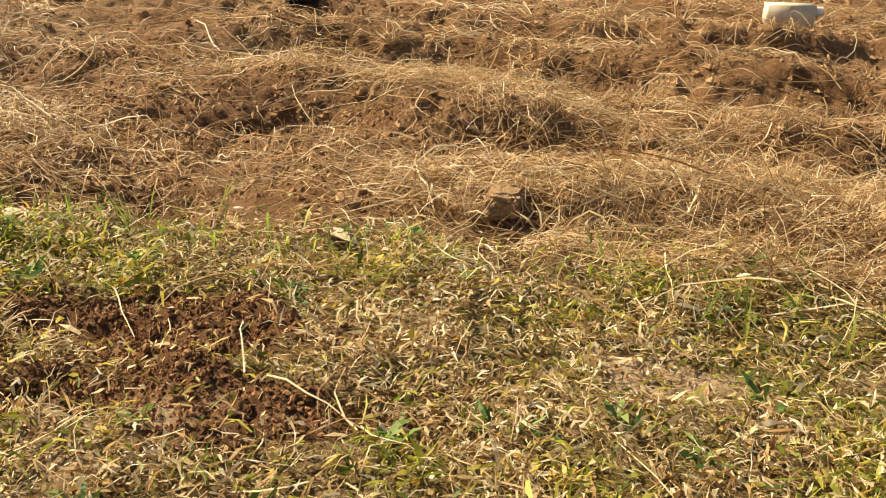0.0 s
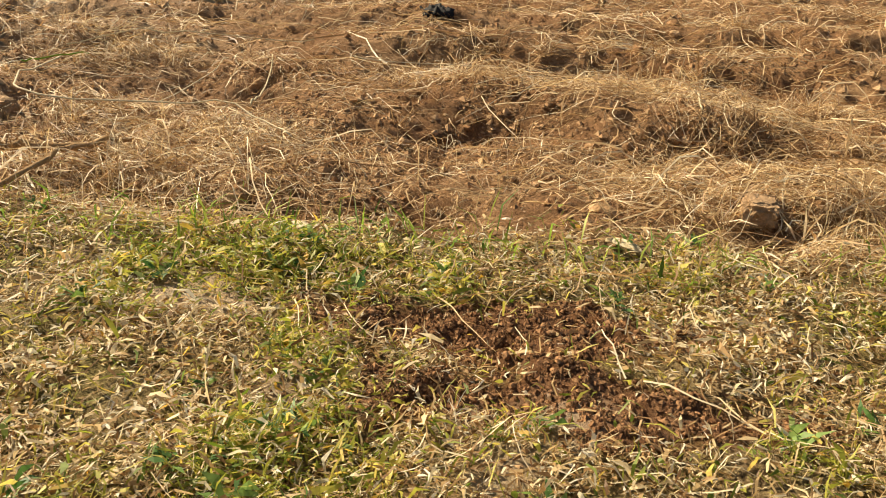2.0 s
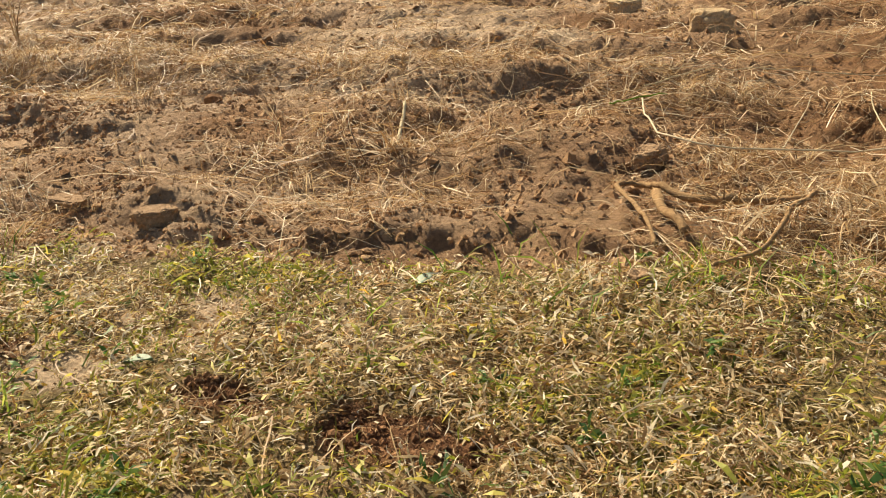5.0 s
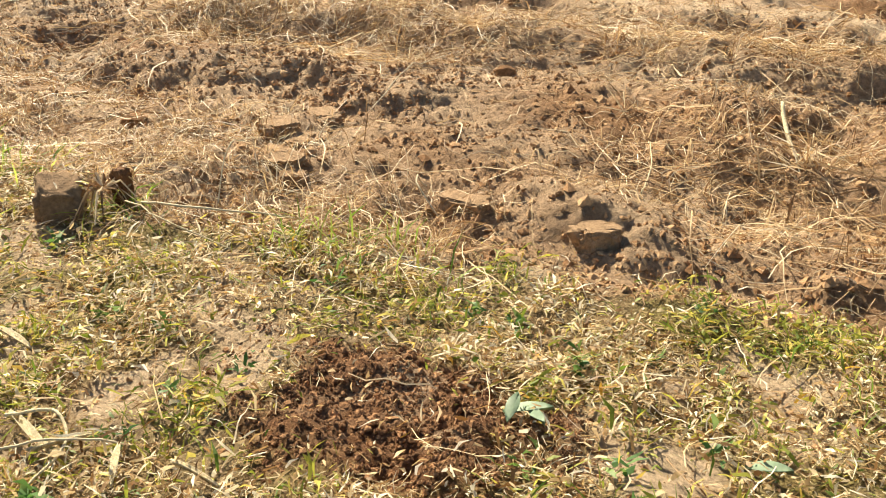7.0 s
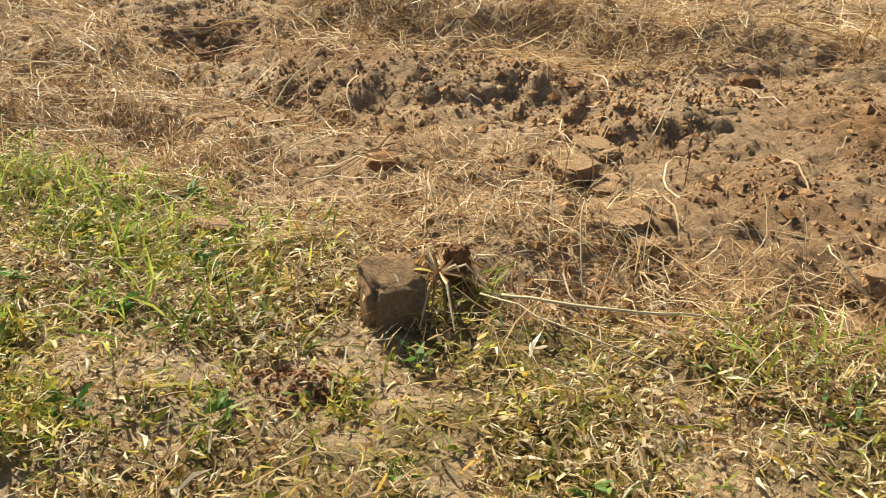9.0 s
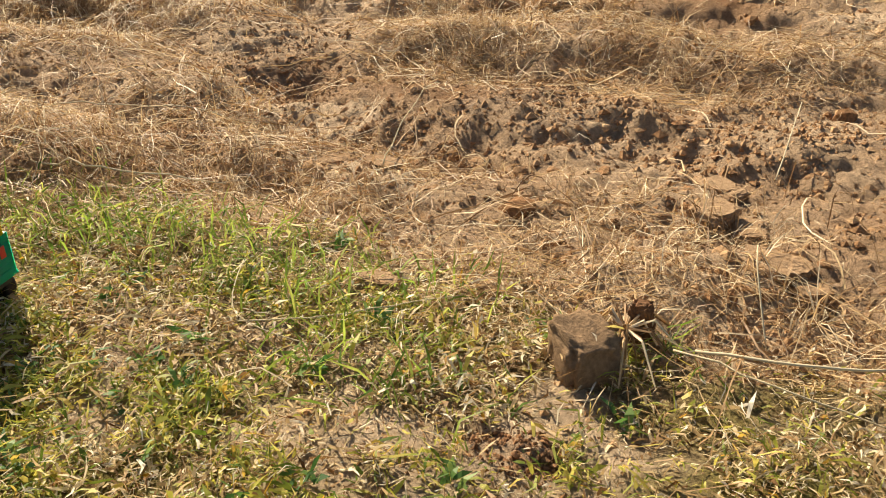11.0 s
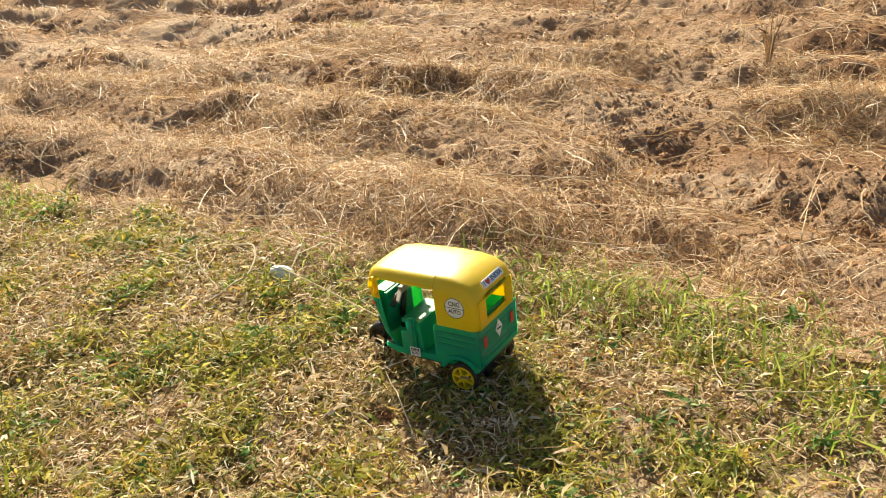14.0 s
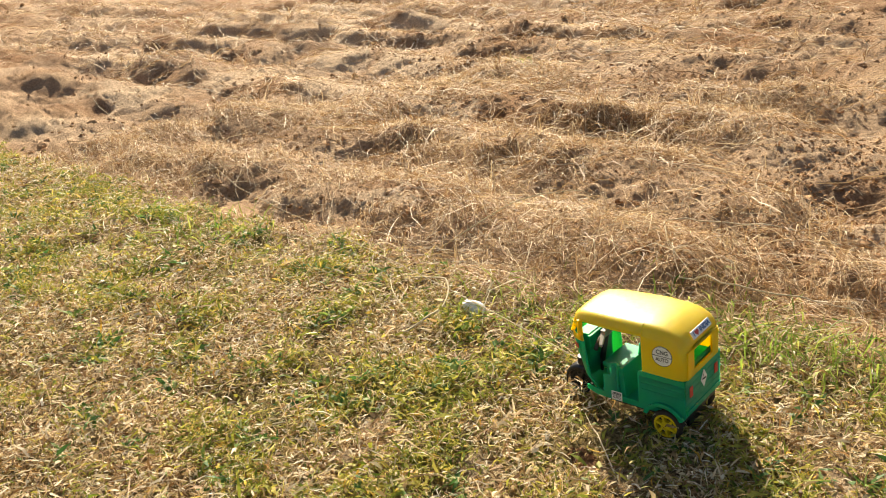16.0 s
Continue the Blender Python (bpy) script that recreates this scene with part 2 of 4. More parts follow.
# worn, nearly bare spots in the lawn: x, y, half width, half depth
BARE = [(-2.22, 0.93, 0.13, 0.07), (-2.25, 0.80, 0.12, 0.06), (-1.68, 1.0, 0.08, 0.07), (-1.72, 0.90, 0.10, 0.06), (0.62, 1.42, 0.12, 0.06), (-1.18, 1.22, 0.10, 0.07), (-0.22, 1.42, 0.08, 0.04), (-2.40, 0.88, 0.10, 0.05), (-2.62, 0.72, 0.06, 0.04), (-1.25, 1.05, 0.08, 0.05), (-3.0, 0.62, 0.08, 0.05), (-0.95, 1.33, 0.08, 0.04)]


def worn_bare(x, y):
    """How far the lawn is worn down to pale trodden dirt."""
    much = -0.08 + 0.40 * np.exp(-((x + 1.9) / 0.55) ** 2 - ((y - 0.95) / 0.6) ** 2) - 0.15 * np.clip((-2.6 - x) / 0.5, 0, 1)
    clump = np.clip(0.55 + 1.6 * fbm(x, y, 22, 3, 79), 0, 1)
    return clump * np.maximum(blob(x, y, BARE, 59), np.clip(2.0 * (fbm(x, y, 8, 4, 77, 0.65) + much - 0.06), 0, 1))


def height(x, y):
    e = past_edge(x, y)
    field = np.clip(e / 0.10, 0, 1)
    near = np.clip(1.3 - np.hypot(x + 2.0, y - 1.2) / 30, 0, 1)
    lawn = 0.012 * fbm(x, y, 4, 3, 3) + 0.009 * fbm(x, y, 13, 2, 7) + 0.006 * fbm(x, y, 30, 3, 5)
    # ploughed rows run along the edge, steep on the lawn's side
    ph = (e + 0.16 * fbm(x, y, 1.1, 3, 11) + 0.07 * fbm(x, y, 4.5, 2, 13)) / 0.46
    ph = ph - np.floor(ph)
    row = np.where(ph < 0.40, np.sin(ph / 0.40 * math.pi - math.pi / 2), np.cos((ph - 0.40) / 0.60 * math.pi))
    amp = 0.023 - 0.006 * np.exp(-((x + 1.8) / 0.9) ** 2) + 0.028 * fbm(x, y, 1.6, 2, 17)
    firm = 1 - 0.65 * blob(x, y, CRUST, 53)
    cloddy = np.clip(0.60 + 1.5 * fbm(x, y, 2.6, 3, 97), 0.12, 1) * firm
    rough = 0.036 * fbm(x, y, 3.2, 4, 19, 0.55) + firm * 0.018 * fbm(x, y, 12, 4, 23, 0.6) + 0.010 * fbm(x, y, 45, 2, 29, 0.8)
    rough = rough + cloddy * (0.09 * knobs(x, y, 0.046, 101) + 0.16 * knobs(x, y, 0.021, 111)) - 0.003
    ploughed = amp * (0.55 + 0.45 * np.clip(e / 0.6, 0, 1)) * row + rough - 0.004
    for cx, cy, rx, ry, d in PITS:
        r2 = ((x - cx) / rx) ** 2 + ((y - cy) / ry) ** 2 + 0.4 * fbm(x, y, 9, 2, 37)
        ploughed = ploughed - 0.7 * d * np.exp(-np.clip(r2, 0, 30) ** 1.5)
    z = lawn * (1 - field) + ploughed * field
    dug = blob(x, y, DUG, 41)
    z = z + dug * (0.003 + 0.022 * fbm(x, y, 18, 5, 43, 0.75) - 0.020 * np.clip(fbm(x, y, 9, 2, 47), 0, 1))
    return z * near


def axis(stops):
    """Coordinates from a list of (start, step at start) stops, the step growing evenly between them."""
    out = [stops[0][0]]
    for (a, sa), (b, sb) in zip(stops, stops[1:]):
        while out[-1] < b - 1e-6:
            k = (out[-1] - a) / (b - a)
            out.append(min(b, out[-1] + sa + (sb - sa) * max(0, k)))
    return np.array(out)


gx = axis([(-160, 30), (-14, 0.2), (-6, 0.022), (-4.0, 0.0093), (1.0, 0.0093), (2.2, 0.022), (5, 0.3), (160, 30)])
gy = axis([(-160, 30), (-2, 0.15), (0.2, 0.013), (1.0, 0.0090), (2.2, 0.0090), (4.0, 0.028), (8.0, 0.07), (20, 0.8), (160, 30)])
GX, GY = np.meshgrid(gx, gy)
GZ = height(GX, GY)
nx, ny = len(gx), len(gy)
ids = np.arange(nx * ny).reshape(ny, nx)
quads = np.stack([ids[:-1, :-1], ids[:-1, 1:], ids[1:, 1:], ids[1:, :-1]], -1).reshape(-1, 4)
ground = mesh_np("ground", np.stack([GX, GY, GZ], -1).reshape(-1, 3), quads, M_GROUND)
zone = ground.data.color_attributes.new("zone", "FLOAT_COLOR", "POINT")
fx, fy = GX.ravel(), GY.ravel()
zr = np.clip(past_edge(fx, fy) / 0.06 + 0.3, 0, 1)
# field pales left of x -0.5: drier soil and backlight put into colour
zone.data.foreach_set("color", np.stack([zr, blob(fx, fy, DUG, 41), 0.95 * (1 - zr) * worn_bare(fx, fy) + zr * np.clip(0.95 * blob(fx, fy, CRUST, 53) + np.clip((-0.5 - fx) / 1.0, 0, 1) * (0.42 + 0.75 * fbm(fx, fy, 3, 3, 57)), 0, 0.95), np.ones_like(fx)], -1).astype(np.float32).ravel())
smooth(ground)
tagged(ground, "ploughed brown soil field beside a dry lawn", "ground", kind="structure")

rng = np.random.default_rng(7)


def lawn_low(x):
    return np.interp(x, [-7, -4, -3, -1.7, -0.5, 1.5], [-0.2, 0.0, 0.15, 0.45, 0.75, 0.95])


def scatter(n, x0, x1, y0, y1, keep):
    """n random places for which keep(x, y), a chance from 0 to 1, holds."""
    xs, ys, got = [], [], 0
    while got < n:
        x, y = rng.uniform(x0, x1, 200000), rng.uniform(y0, y1, 200000)
        ok = rng.random(200000) < keep(x, y)
        xs.append(x[ok]), ys.append(y[ok])
        got += ok.sum()
    return np.concatenate(xs)[:n], np.concatenate(ys)[:n]


def blades(x, y, length, width, lean, lift, curl=0.2):
    """Leaf blades of two joints each: a bent, pointed strip rooted at (x, y)."""
    n = len(x)
    yaw = rng.uniform(0, 2 * math.pi, n)
    d = np.stack([np.cos(yaw), np.sin(yaw)], -1)
    side = np.stack([-d[:, 1], d[:, 0]], -1)
    tw = rng.normal(0, 0.75, n)
    z = height(x, y) + lift
    base = np.stack([x, y, z], -1)
    c, s = np.cos(lean), np.sin(lean)
    mid = base + np.concatenate([d * (length * 0.5 * c)[:, None], (length * 0.5 * s)[:, None]], -1)
    l2 = lean * rng.uniform(0.2, 1.0, n) - rng.uniform(0, 0.3, n)
    turn = yaw + rng.normal(0, curl, n)
    d2 = np.stack([np.cos(turn), np.sin(turn)], -1)
    tip = mid + np.concatenate([d2 * (length * 0.5 * np.cos(l2))[:, None], (length * 0.5 * np.sin(l2))[:, None]], -1)
    w = np.concatenate([side * (width * np.cos(tw) / 2)[:, None], (width * np.sin(tw) / 2)[:, None]], -1)
    v = np.stack([base - w * 0.6, base + w * 0.6, mid - w, mid + w, tip], 1).reshape(-1, 3)
    k = (np.arange(n) * 5)[:, None, None]
    return v, (np.array([[0, 1, 3], [0, 3, 2], [2, 3, 4]])[None] + k).reshape(-1, 3)


def strands(x, y, yaw, length, width, arch, bend, lift, seg=6):
    """Dry stems, each a thin bent strip of several joints that follows the ground."""
    n = len(x)
    u = np.linspace(0, 1, seg)[None]
    turn = bend[:, None] * (u - 0.5) + rng.normal(0, 0.22, (n, seg)).cumsum(1) * 0.6
    a = yaw[:, None] + turn
    step = (length / (seg - 1))[:, None]
    px = x[:, None] + np.cumsum(np.cos(a) * step, 1) - step
    py = y[:, None] + np.cumsum(np.sin(a) * step, 1) - step
    h = height(px.ravel(), py.ravel()).reshape(n, seg)
    h = 0.35 * h + 0.65 * np.maximum(h, h.mean(1, keepdims=True))
    pz = h + lift[:, None] + arch[:, None] * 4 * u * (1 - u) + rng.normal(0, 0.003, (n, seg))
    p = np.stack([px, py, pz], -1)
    tw = rng.normal(0, 0.7, n)[:, None]
    taper = (1 - 0.55 * u) * width[:, None] / 2
    w = np.stack([-np.sin(a) * np.cos(tw) * taper, np.cos(a) * np.cos(tw) * taper, np.sin(tw) * taper], -1)
    v = np.stack([p - w, p + w], 2).reshape(-1, 3)
    t = []
    for k in range(seg - 1):
        t += [[2 * k, 2 * k + 1, 2 * k + 3], [2 * k, 2 * k + 3, 2 * k + 2]]
    return v, (np.array(t)[None] + (np.arange(n) * 2 * seg)[:, None, None]).reshape(-1, 3)


def lumps(x, y, size, sink, mesh_sub):
    """Clods: knobbly stones of soil half set into the ground."""
    bm = bmesh.new()
    bmesh.ops.create_icosphere(bm, subdivisions=mesh_sub, radius=1)
    bv = np.array([v.co[:] for v in bm.verts])
    bt = np.array([[v.index for v in f.verts] for f in bm.faces])
    bm.free()
    n = len(x)
    shape = rng.uniform(0.72, 1.22, (n, len(bv), 1)) if mesh_sub == 1 else 1 + 0.30 * np.sin(bv @ rng.normal(0, 2.2, (n, 3, 3)).transpose(0, 2, 1) + rng.uniform(0, 6, (n, 1, 3))).mean(-1, keepdims=True) * 1.6 + rng.normal(0, 0.06, (n, len(bv), 1))
    v = bv[None] * shape * (size[:, None] * rng.uniform(0.65, 1.25, (n, 3)))[:, None, :] * np.array([1, 1, 0.8])
    a = rng.uniform(0, 6.3, n)
    ca, sa = np.cos(a)[:, None], np.sin(a)[:, None]
    v = np.stack([v[..., 0] * ca - v[..., 1] * sa, v[..., 0] * sa + v[..., 1] * ca, v[..., 2]], -1)
    v = v + np.stack([x, y, height(x, y) + size * sink], -1)[:, None, :]
    return v.reshape(-1, 3), (bt[None] + (np.arange(n) * len(bv))[:, None, None]).reshape(-1, 3)


def joined(pairs):
    vs, ts, k = [], [], 0
    for v, t in pairs:
        vs.append(v), ts.append(t + k)
        k += len(v)
    return np.concatenate(vs), np.concatenate(ts)


# ---- lawn ----
def on_lawn(x, y):
    e = past_edge(x, y)
    return ((e < 0.05 * rng.random(len(x))) & (y > lawn_low(x))) * np.clip(0.35 - e / 0.10, 0.35, 1) * (1 - 0.93 * blob(x, y, DUG, 41)) * (1 - 0.80 * worn_bare(x, y))


def greener(x, y):
    g = -0.06 + 0.30 * np.clip((-2.2 - x) / 0.5, 0, 1) - 0.02 * np.clip((x - 0.2) / 0.3, 0, 1) + 0.65 * fbm(x, y, 2.6, 3, 61) + 1.7 * fbm(x, y, 11, 3, 67)
    e = past_edge(x, y)
    g = g + 0.06 * np.exp(-((e + 0.08) / 0.09) ** 2) + 0.4 * np.exp(-((x + 2.75) / 0.35) ** 2 - ((e + 0.12) / 0.13) ** 2) + 0.35 * np.clip((-3.2 - x) / 1.5, 0, 1)
    return np.clip(g, 0.17, 1)


n = 260000
x, y = scatter(n, -5.6, 1.2, -0.2, 1.75, lambda a, b: on_lawn(a, b) * (1 - 0.45 * greener(a, b)) * np.clip(0.75 + 1.2 * fbm(a, b, 9, 3, 63), 0.2, 1))
dry_grass = mesh_np("dry_grass", *blades(x, y, np.minimum(0.006 + rng.exponential(0.0080, n), 0.032), np.minimum(0.0009 + rng.exponential(0.0011, n), 0.005), np.abs(rng.normal(0.15, 0.5, n)), rng.exponential(0.006, n), 0.75), M_DRY, True)
tagged(dry_grass, "short dried tan grass leaves littering the lawn", "dry grass", kind="stuff")
n = 138000
x, y = scatter(n, -5.6, 1.2, -0.2, 1.75, lambda a, b: on_lawn(a, b) * greener(a, b) ** 1.3)
lawn_grass = mesh_np("lawn_grass", *blades(x, y, np.minimum(0.007 + rng.exponential(0.008, n), 0.034), np.minimum(0.0012 + rng.exponential(0.0013, n), 0.006), np.abs(rng.normal(0.4, 0.45, n)), rng.exponential(0.006, n), 0.5), M_GREEN, True)
tagged(lawn_grass, "short olive green lawn grass with yellowing tips", "grass", kind="stuff")
# fresh tufts along the edge of the field: x, y, spread, how many
TUFTS = [(-0.28, 1.60, 0.10, 130), (-0.08, 1.62, 0.08, 110), (0.08, 1.60, 0.08, 110), (0.33, 1.62, 0.06, 90), (0.62, 1.64, 0.09, 150), (0.80, 1.55, 0.08, 120), (-0.48, 1.55, 0.09, 130), (-0.62, 1.52, 0.05, 60), (-0.25, 1.54, 0.07, 90),
         (-1.73, 1.30, 0.05, 90), (-1.66, 1.25, 0.05, 80), (-1.78, 1.22, 0.04, 50), (-2.75, 1.17, 0.12, 300), (-2.90, 1.12, 0.10, 170), (-2.60, 1.17, 0.09, 150), (-2.45, 1.12, 0.09, 110), (-2.36, 1.2, 0.07, 60), (-2.05, 1.22, 0.03, 24), (-2.30, 1.02, 0.08, 110),
         (-3.1, 1.0, 0.1, 170), (-1.05, 1.25, 0.09, 90), (-0.8, 1.42, 0.1, 120), (-3.9, 0.85, 0.12, 180), (-1.2, 0.95, 0.06, 70), (-4.66, 2.53, 0.02, 22)]
TUFTS = [(a, b, s, k if a < -2 else k * 4 // 10) for a, b, s, k in TUFTS]
tx = np.concatenate([rng.normal(a, s, k) for a, b, s, k in TUFTS])
ty = np.concatenate([rng.normal(b, s * 0.5, k) for a, b, s, k in TUFTS])
n = len(tx)
grass_tufts = mesh_np("grass_tufts", *blades(tx, ty, rng.uniform(0.025, 0.075, n), rng.uniform(0.0018, 0.0034, n), rng.uniform(0.5, 1.45, n), np.zeros(n)), M_LUSH)
tagged(grass_tufts, "fresh green grass tufts at the field's edge", "grass tufts", kind="stuff")
# low broad-leaved weeds, each a small rosette
k = 520
cx, cy = scatter(k, -5.0, 1.2, 0.0, 1.75, lambda a, b: on_lawn(a, b) * greener(a, b))
n = k * 10
x, y = np.repeat(cx, 10) + rng.normal(0, 0.007, n), np.repeat(cy, 10) + rng.normal(0, 0.007, n)
size = np.repeat(rng.uniform(0.6, 1.25, k), 10)
low_weeds = mesh_np("low_weeds", *blades(x, y, rng.uniform(0.010, 0.026, n) * size, rng.uniform(0.0035, 0.0075, n) * size, rng.uniform(0.1, 0.9, n), rng.uniform(0.002, 0.014, n), 0.4), M_WEED, True)
tagged(low_weeds, "low rosettes of dark green broad-leaved weeds in the lawn", "weeds", kind="stuff")
n = 1500
x, y = scatter(n, -5.6, 1.2, -0.2, 1.75, on_lawn)
lawn_straw = mesh_np("lawn_straw", *strands(x, y, rng.uniform(0, 6.3, n), rng.uniform(0.04, 0.13, n), rng.uniform(0.0011, 0.0022, n), rng.uniform(0, 0.012, n), rng.normal(0, 0.8, n), rng.uniform(0.004, 0.014, n)), M_STRAW)
tagged(lawn_straw, "thin dry straw stems lying on the lawn", "straw", kind="stuff")


n = 60000
x, y = scatter(n, -9, 4, -3.2, 2.4, lambda a, b: (past_edge(a, b) < 0) * np.clip(0.55 + fbm(a, b, 1.5, 3, 65), 0.25, 1) * (((b < lawn_low(a) + 0.05) | (a < -5.5) | (a > 1.1))))
outer_lawn = mesh_np("outer_lawn_grass", *blades(x, y, rng.uniform(0.03, 0.07, n), rng.uniform(0.005, 0.012, n), np.abs(rng.normal(0.3, 0.4, n)), np.zeros(n)), M_GREEN, True)
tagged(outer_lawn, "thin yellowing grass of the wider lawn", "grass", kind="stuff")


# ---- field ----
def in_field(x, y):
    return (past_edge(x, y) > -0.01) * 1.0


PILES = [(-3.25, 1.24, 0.33, 0.15, 1.0), (-2.95, 1.34, 0.2, 0.11, 0.6), (-0.30, 1.95, 0.22, 0.10, 0.18), (0.15, 1.95, 0.35, 0.12, 0.25), (0.8, 1.9, 0.22, 0.25, 0.5), (-2.12, 1.28, 0.14, 0.07, 0.35), (-1.75, 1.33, 0.14, 0.05, 0.5), (-2.95, 1.62, 0.25, 0.1, 0.5), (0.2, 2.45, 0.5, 0.12, 0.5), (-1.6, 1.12, 0.12, 0.08, 0.5), (-3.6, 1.35, 0.3, 0.12, 0.5)]


def piled(x, y):
    out = np.zeros_like(x)
    for cx, cy, rx, ry, k in PILES:
        out = np.maximum(out, k * np.exp(-((x - cx) / rx) ** 2 - ((y - cy) / ry) ** 2))
    return out


def strawy(x, y):
    g = np.clip(0.22 + 1.2 * fbm(x, y, 2.2, 3, 81) + 0.9 * fbm(x, y, 9, 2, 83), 0.02, 1)
    g = g * (1 - 0.72 * np.exp(-((x + 1.6) / 0.8) ** 2) * (y < 2.4))
    return in_field(x, y) * np.clip(g + 0.10 * np.clip((y - 2) / 2, 0, 1) + 0.12 * np.clip((-3.5 - x) / 2, 0, 1) + piled(x, y), 0, 1) * (1 - 0.9 * blob(x, y, CRUST, 53))


def field_straw(n, x0, x1, y0, y1, lmin, lmax, wmin, wmax, seg=6):
    x, y = scatter(n, x0, x1, y0, y1, strawy)
    heap = piled(x, y)
    lift = rng.uniform(0.001, 0.010, n) + heap * rng.uniform(0, 0.05, n)
    yaw = rng.normal(0.1, 0.8, n) + math.pi * rng.integers(0, 2, n)
    return strands(x, y, yaw, rng.uniform(lmin, lmax, n) * rng.uniform(0.6, 1.3, n), rng.uniform(wmin, wmax, n), rng.exponential(0.010, n), rng.normal(0, 1.1, n), lift, seg)


straw = mesh_np("straw", *joined([field_straw(17000, -5.0, 1.2, 0.7, 2.6, 0.04, 0.17, 0.0008, 0.0019), field_straw(38000, -5.0, 1.2, 0.7, 2.6, 0.012, 0.06, 0.0007, 0.0018, 4), field_straw(14000, -8, 1.8, 1.6, 4.2, 0.05, 0.20, 0.0014, 0.003), field_straw(20000, -13, 2.5, 1.4, 7.5, 0.06, 0.22, 0.0018, 0.004)]), M_STRAW)
tagged(straw, "tangled dry straw and roots strewn over ploughed soil", "straw", kind="stuff")
def crumbs(x, y, size):
    """Small sharp crumbs: jittered octahedra."""
    n = len(x)
    bv = np.array([[1, 0, 0], [-1, 0, 0], [0, 1, 0], [0, -1, 0], [0, 0, 1], [0, 0, -1]], float)
    bt = np.array([[0, 2, 4], [2, 1, 4], [1, 3, 4], [3, 0, 4], [2, 0, 5], [1, 2, 5], [3, 1, 5], [0, 3, 5]])
    v = (bv[None] + rng.normal(0, 0.20, (n, 6, 3))) * size[:, None, None] * rng.uniform(0.6, 1.3, (n, 1, 3)) * np.array([1, 1, 0.7])
    v = v + np.stack([x, y, height(x, y) - size * 0.12], -1)[:, None, :]
    return v.reshape(-1, 3), (bt[None] + (np.arange(n) * 6)[:, None, None]).reshape(-1, 3)


def crumbly(x, y):
    return in_field(x, y) * np.clip(0.5 + 1.2 * fbm(x, y, 6, 3, 93), 0.08, 1)


n = 36000
x, y = scatter(n, -5.0, 1.3, 0.7, 2.5, crumbly)
tiny = crumbs(x, y, np.minimum(rng.exponential(0.0015, n) + 0.0014, 0.007))
n = 11000
x, y = scatter(n, -9.0, 1.8, 1.0, 4.5, crumbly)
mid = crumbs(x, y, np.minimum(rng.exponential(0.0024, n) + 0.0024, 0.010))
n = 11000
x, y = scatter(n, -3.2, 1.0, 1.0, 2.3, crumbly)
grit = crumbs(x, y, np.minimum(rng.exponential(0.0025, n) + 0.0035, 0.012))
n = 9000
x, y = scatter(n, -5.0, 1.2, 0.2, 1.7, lambda a, b: (past_edge(a, b) < 0.02) * (0.12 + 0.88 * worn_bare(a, b)))
worn = crumbs(x, y, np.minimum(rng.exponential(0.0014, n) + 0.0010, 0.007))
n = 13000
x, y = scatter(n, -6.0, 2.2, 2.3, 4.4, crumbly)
back = crumbs(x, y, np.minimum(rng.exponential(0.0035, n) + 0.0035, 0.014))
n = 3500
x, y = scatter(n, -13.0, 2.5, 1.0, 7.5, crumbly)
wide = crumbs(x, y, np.minimum(rng.exponential(0.004, n) + 0.004, 0.018))
# dried stubble: little brushes of stems still rooted in the soil
def stubble(n, x0, x1, y0, y1, lo, hi, wide):
    cx, cy = scatter(n, x0, x1, y0, y1, lambda a, b: in_field(a, b) * np.clip(0.3 + 1.4 * fbm(a, b, 2.2, 3, 81), 0.05, 1))
    k = 16
    x, y = np.repeat(cx, k) + rng.normal(0, 0.008, n * k), np.repeat(cy, k) + rng.normal(0, 0.008, n * k)
    size = np.repeat(rng.uniform(0.5, 1.2, n), k)
    return blades(x, y, rng.uniform(lo, hi, n * k) * size, rng.uniform(0.0010, 0.0022, n * k) * wide, rng.uniform(0.1, 1.35, n * k), np.zeros(n * k))


stubble_tufts = mesh_np("dry_stubble", *joined([stubble(330, -5, 1.3, 0.9, 2.8, 0.025, 0.085, 1), stubble(420, -12, 2.2, 1.5, 6.5, 0.04, 0.11, 1.9)]), M_STRAW)
tagged(stubble_tufts, "dried rooted stubble tufts in ploughed soil", "stubble", kind="stuff")
n = 6000
x, y = scatter(n, -5.0, 1.2, 0.7, 2.6, in_field)
small = lumps(x, y, np.minimum(rng.exponential(0.0024, n) + 0.0018, 0.010), 0.0, 1)
n = 600
x, y = scatter(n, -5.5, 1.6, 0.7, 3.2, lambda a, b: in_field(a, b) * np.clip(0.3 + 1.5 * fbm(a, b, 3, 2, 91), 0.02, 1))
medium = lumps(x, y, np.minimum(rng.exponential(0.004, n) + 0.004, 0.018), -0.1, 2)
n = 450
x, y = scatter(n, -13, 2.5, 1.4, 7.0, in_field)
far = lumps(x, y, np.minimum(rng.exponential(0.006, n) + 0.006, 0.028), -0.2, 2)
clods = mesh_np("clods", *joined([small, medium, far, tiny, mid, back, wide, worn, grit]), M_CLOD, True)
tagged(clods, "crumbled brown clods of dry ploughed soil", "soil clods", kind="stuff")
n = 25000
x, y = scatter(n, -3, 0.5, 0.7, 1.6, lambda a, b: blob(a, b, DUG, 41))
fine_damp = crumbs(x, y, np.minimum(rng.exponential(0.0010, n) + 0.0009, 0.0042))
n = 700
x, y = scatter(n, -3, 0.5, 0.7, 1.6, lambda a, b: blob(a, b, DUG, 41))
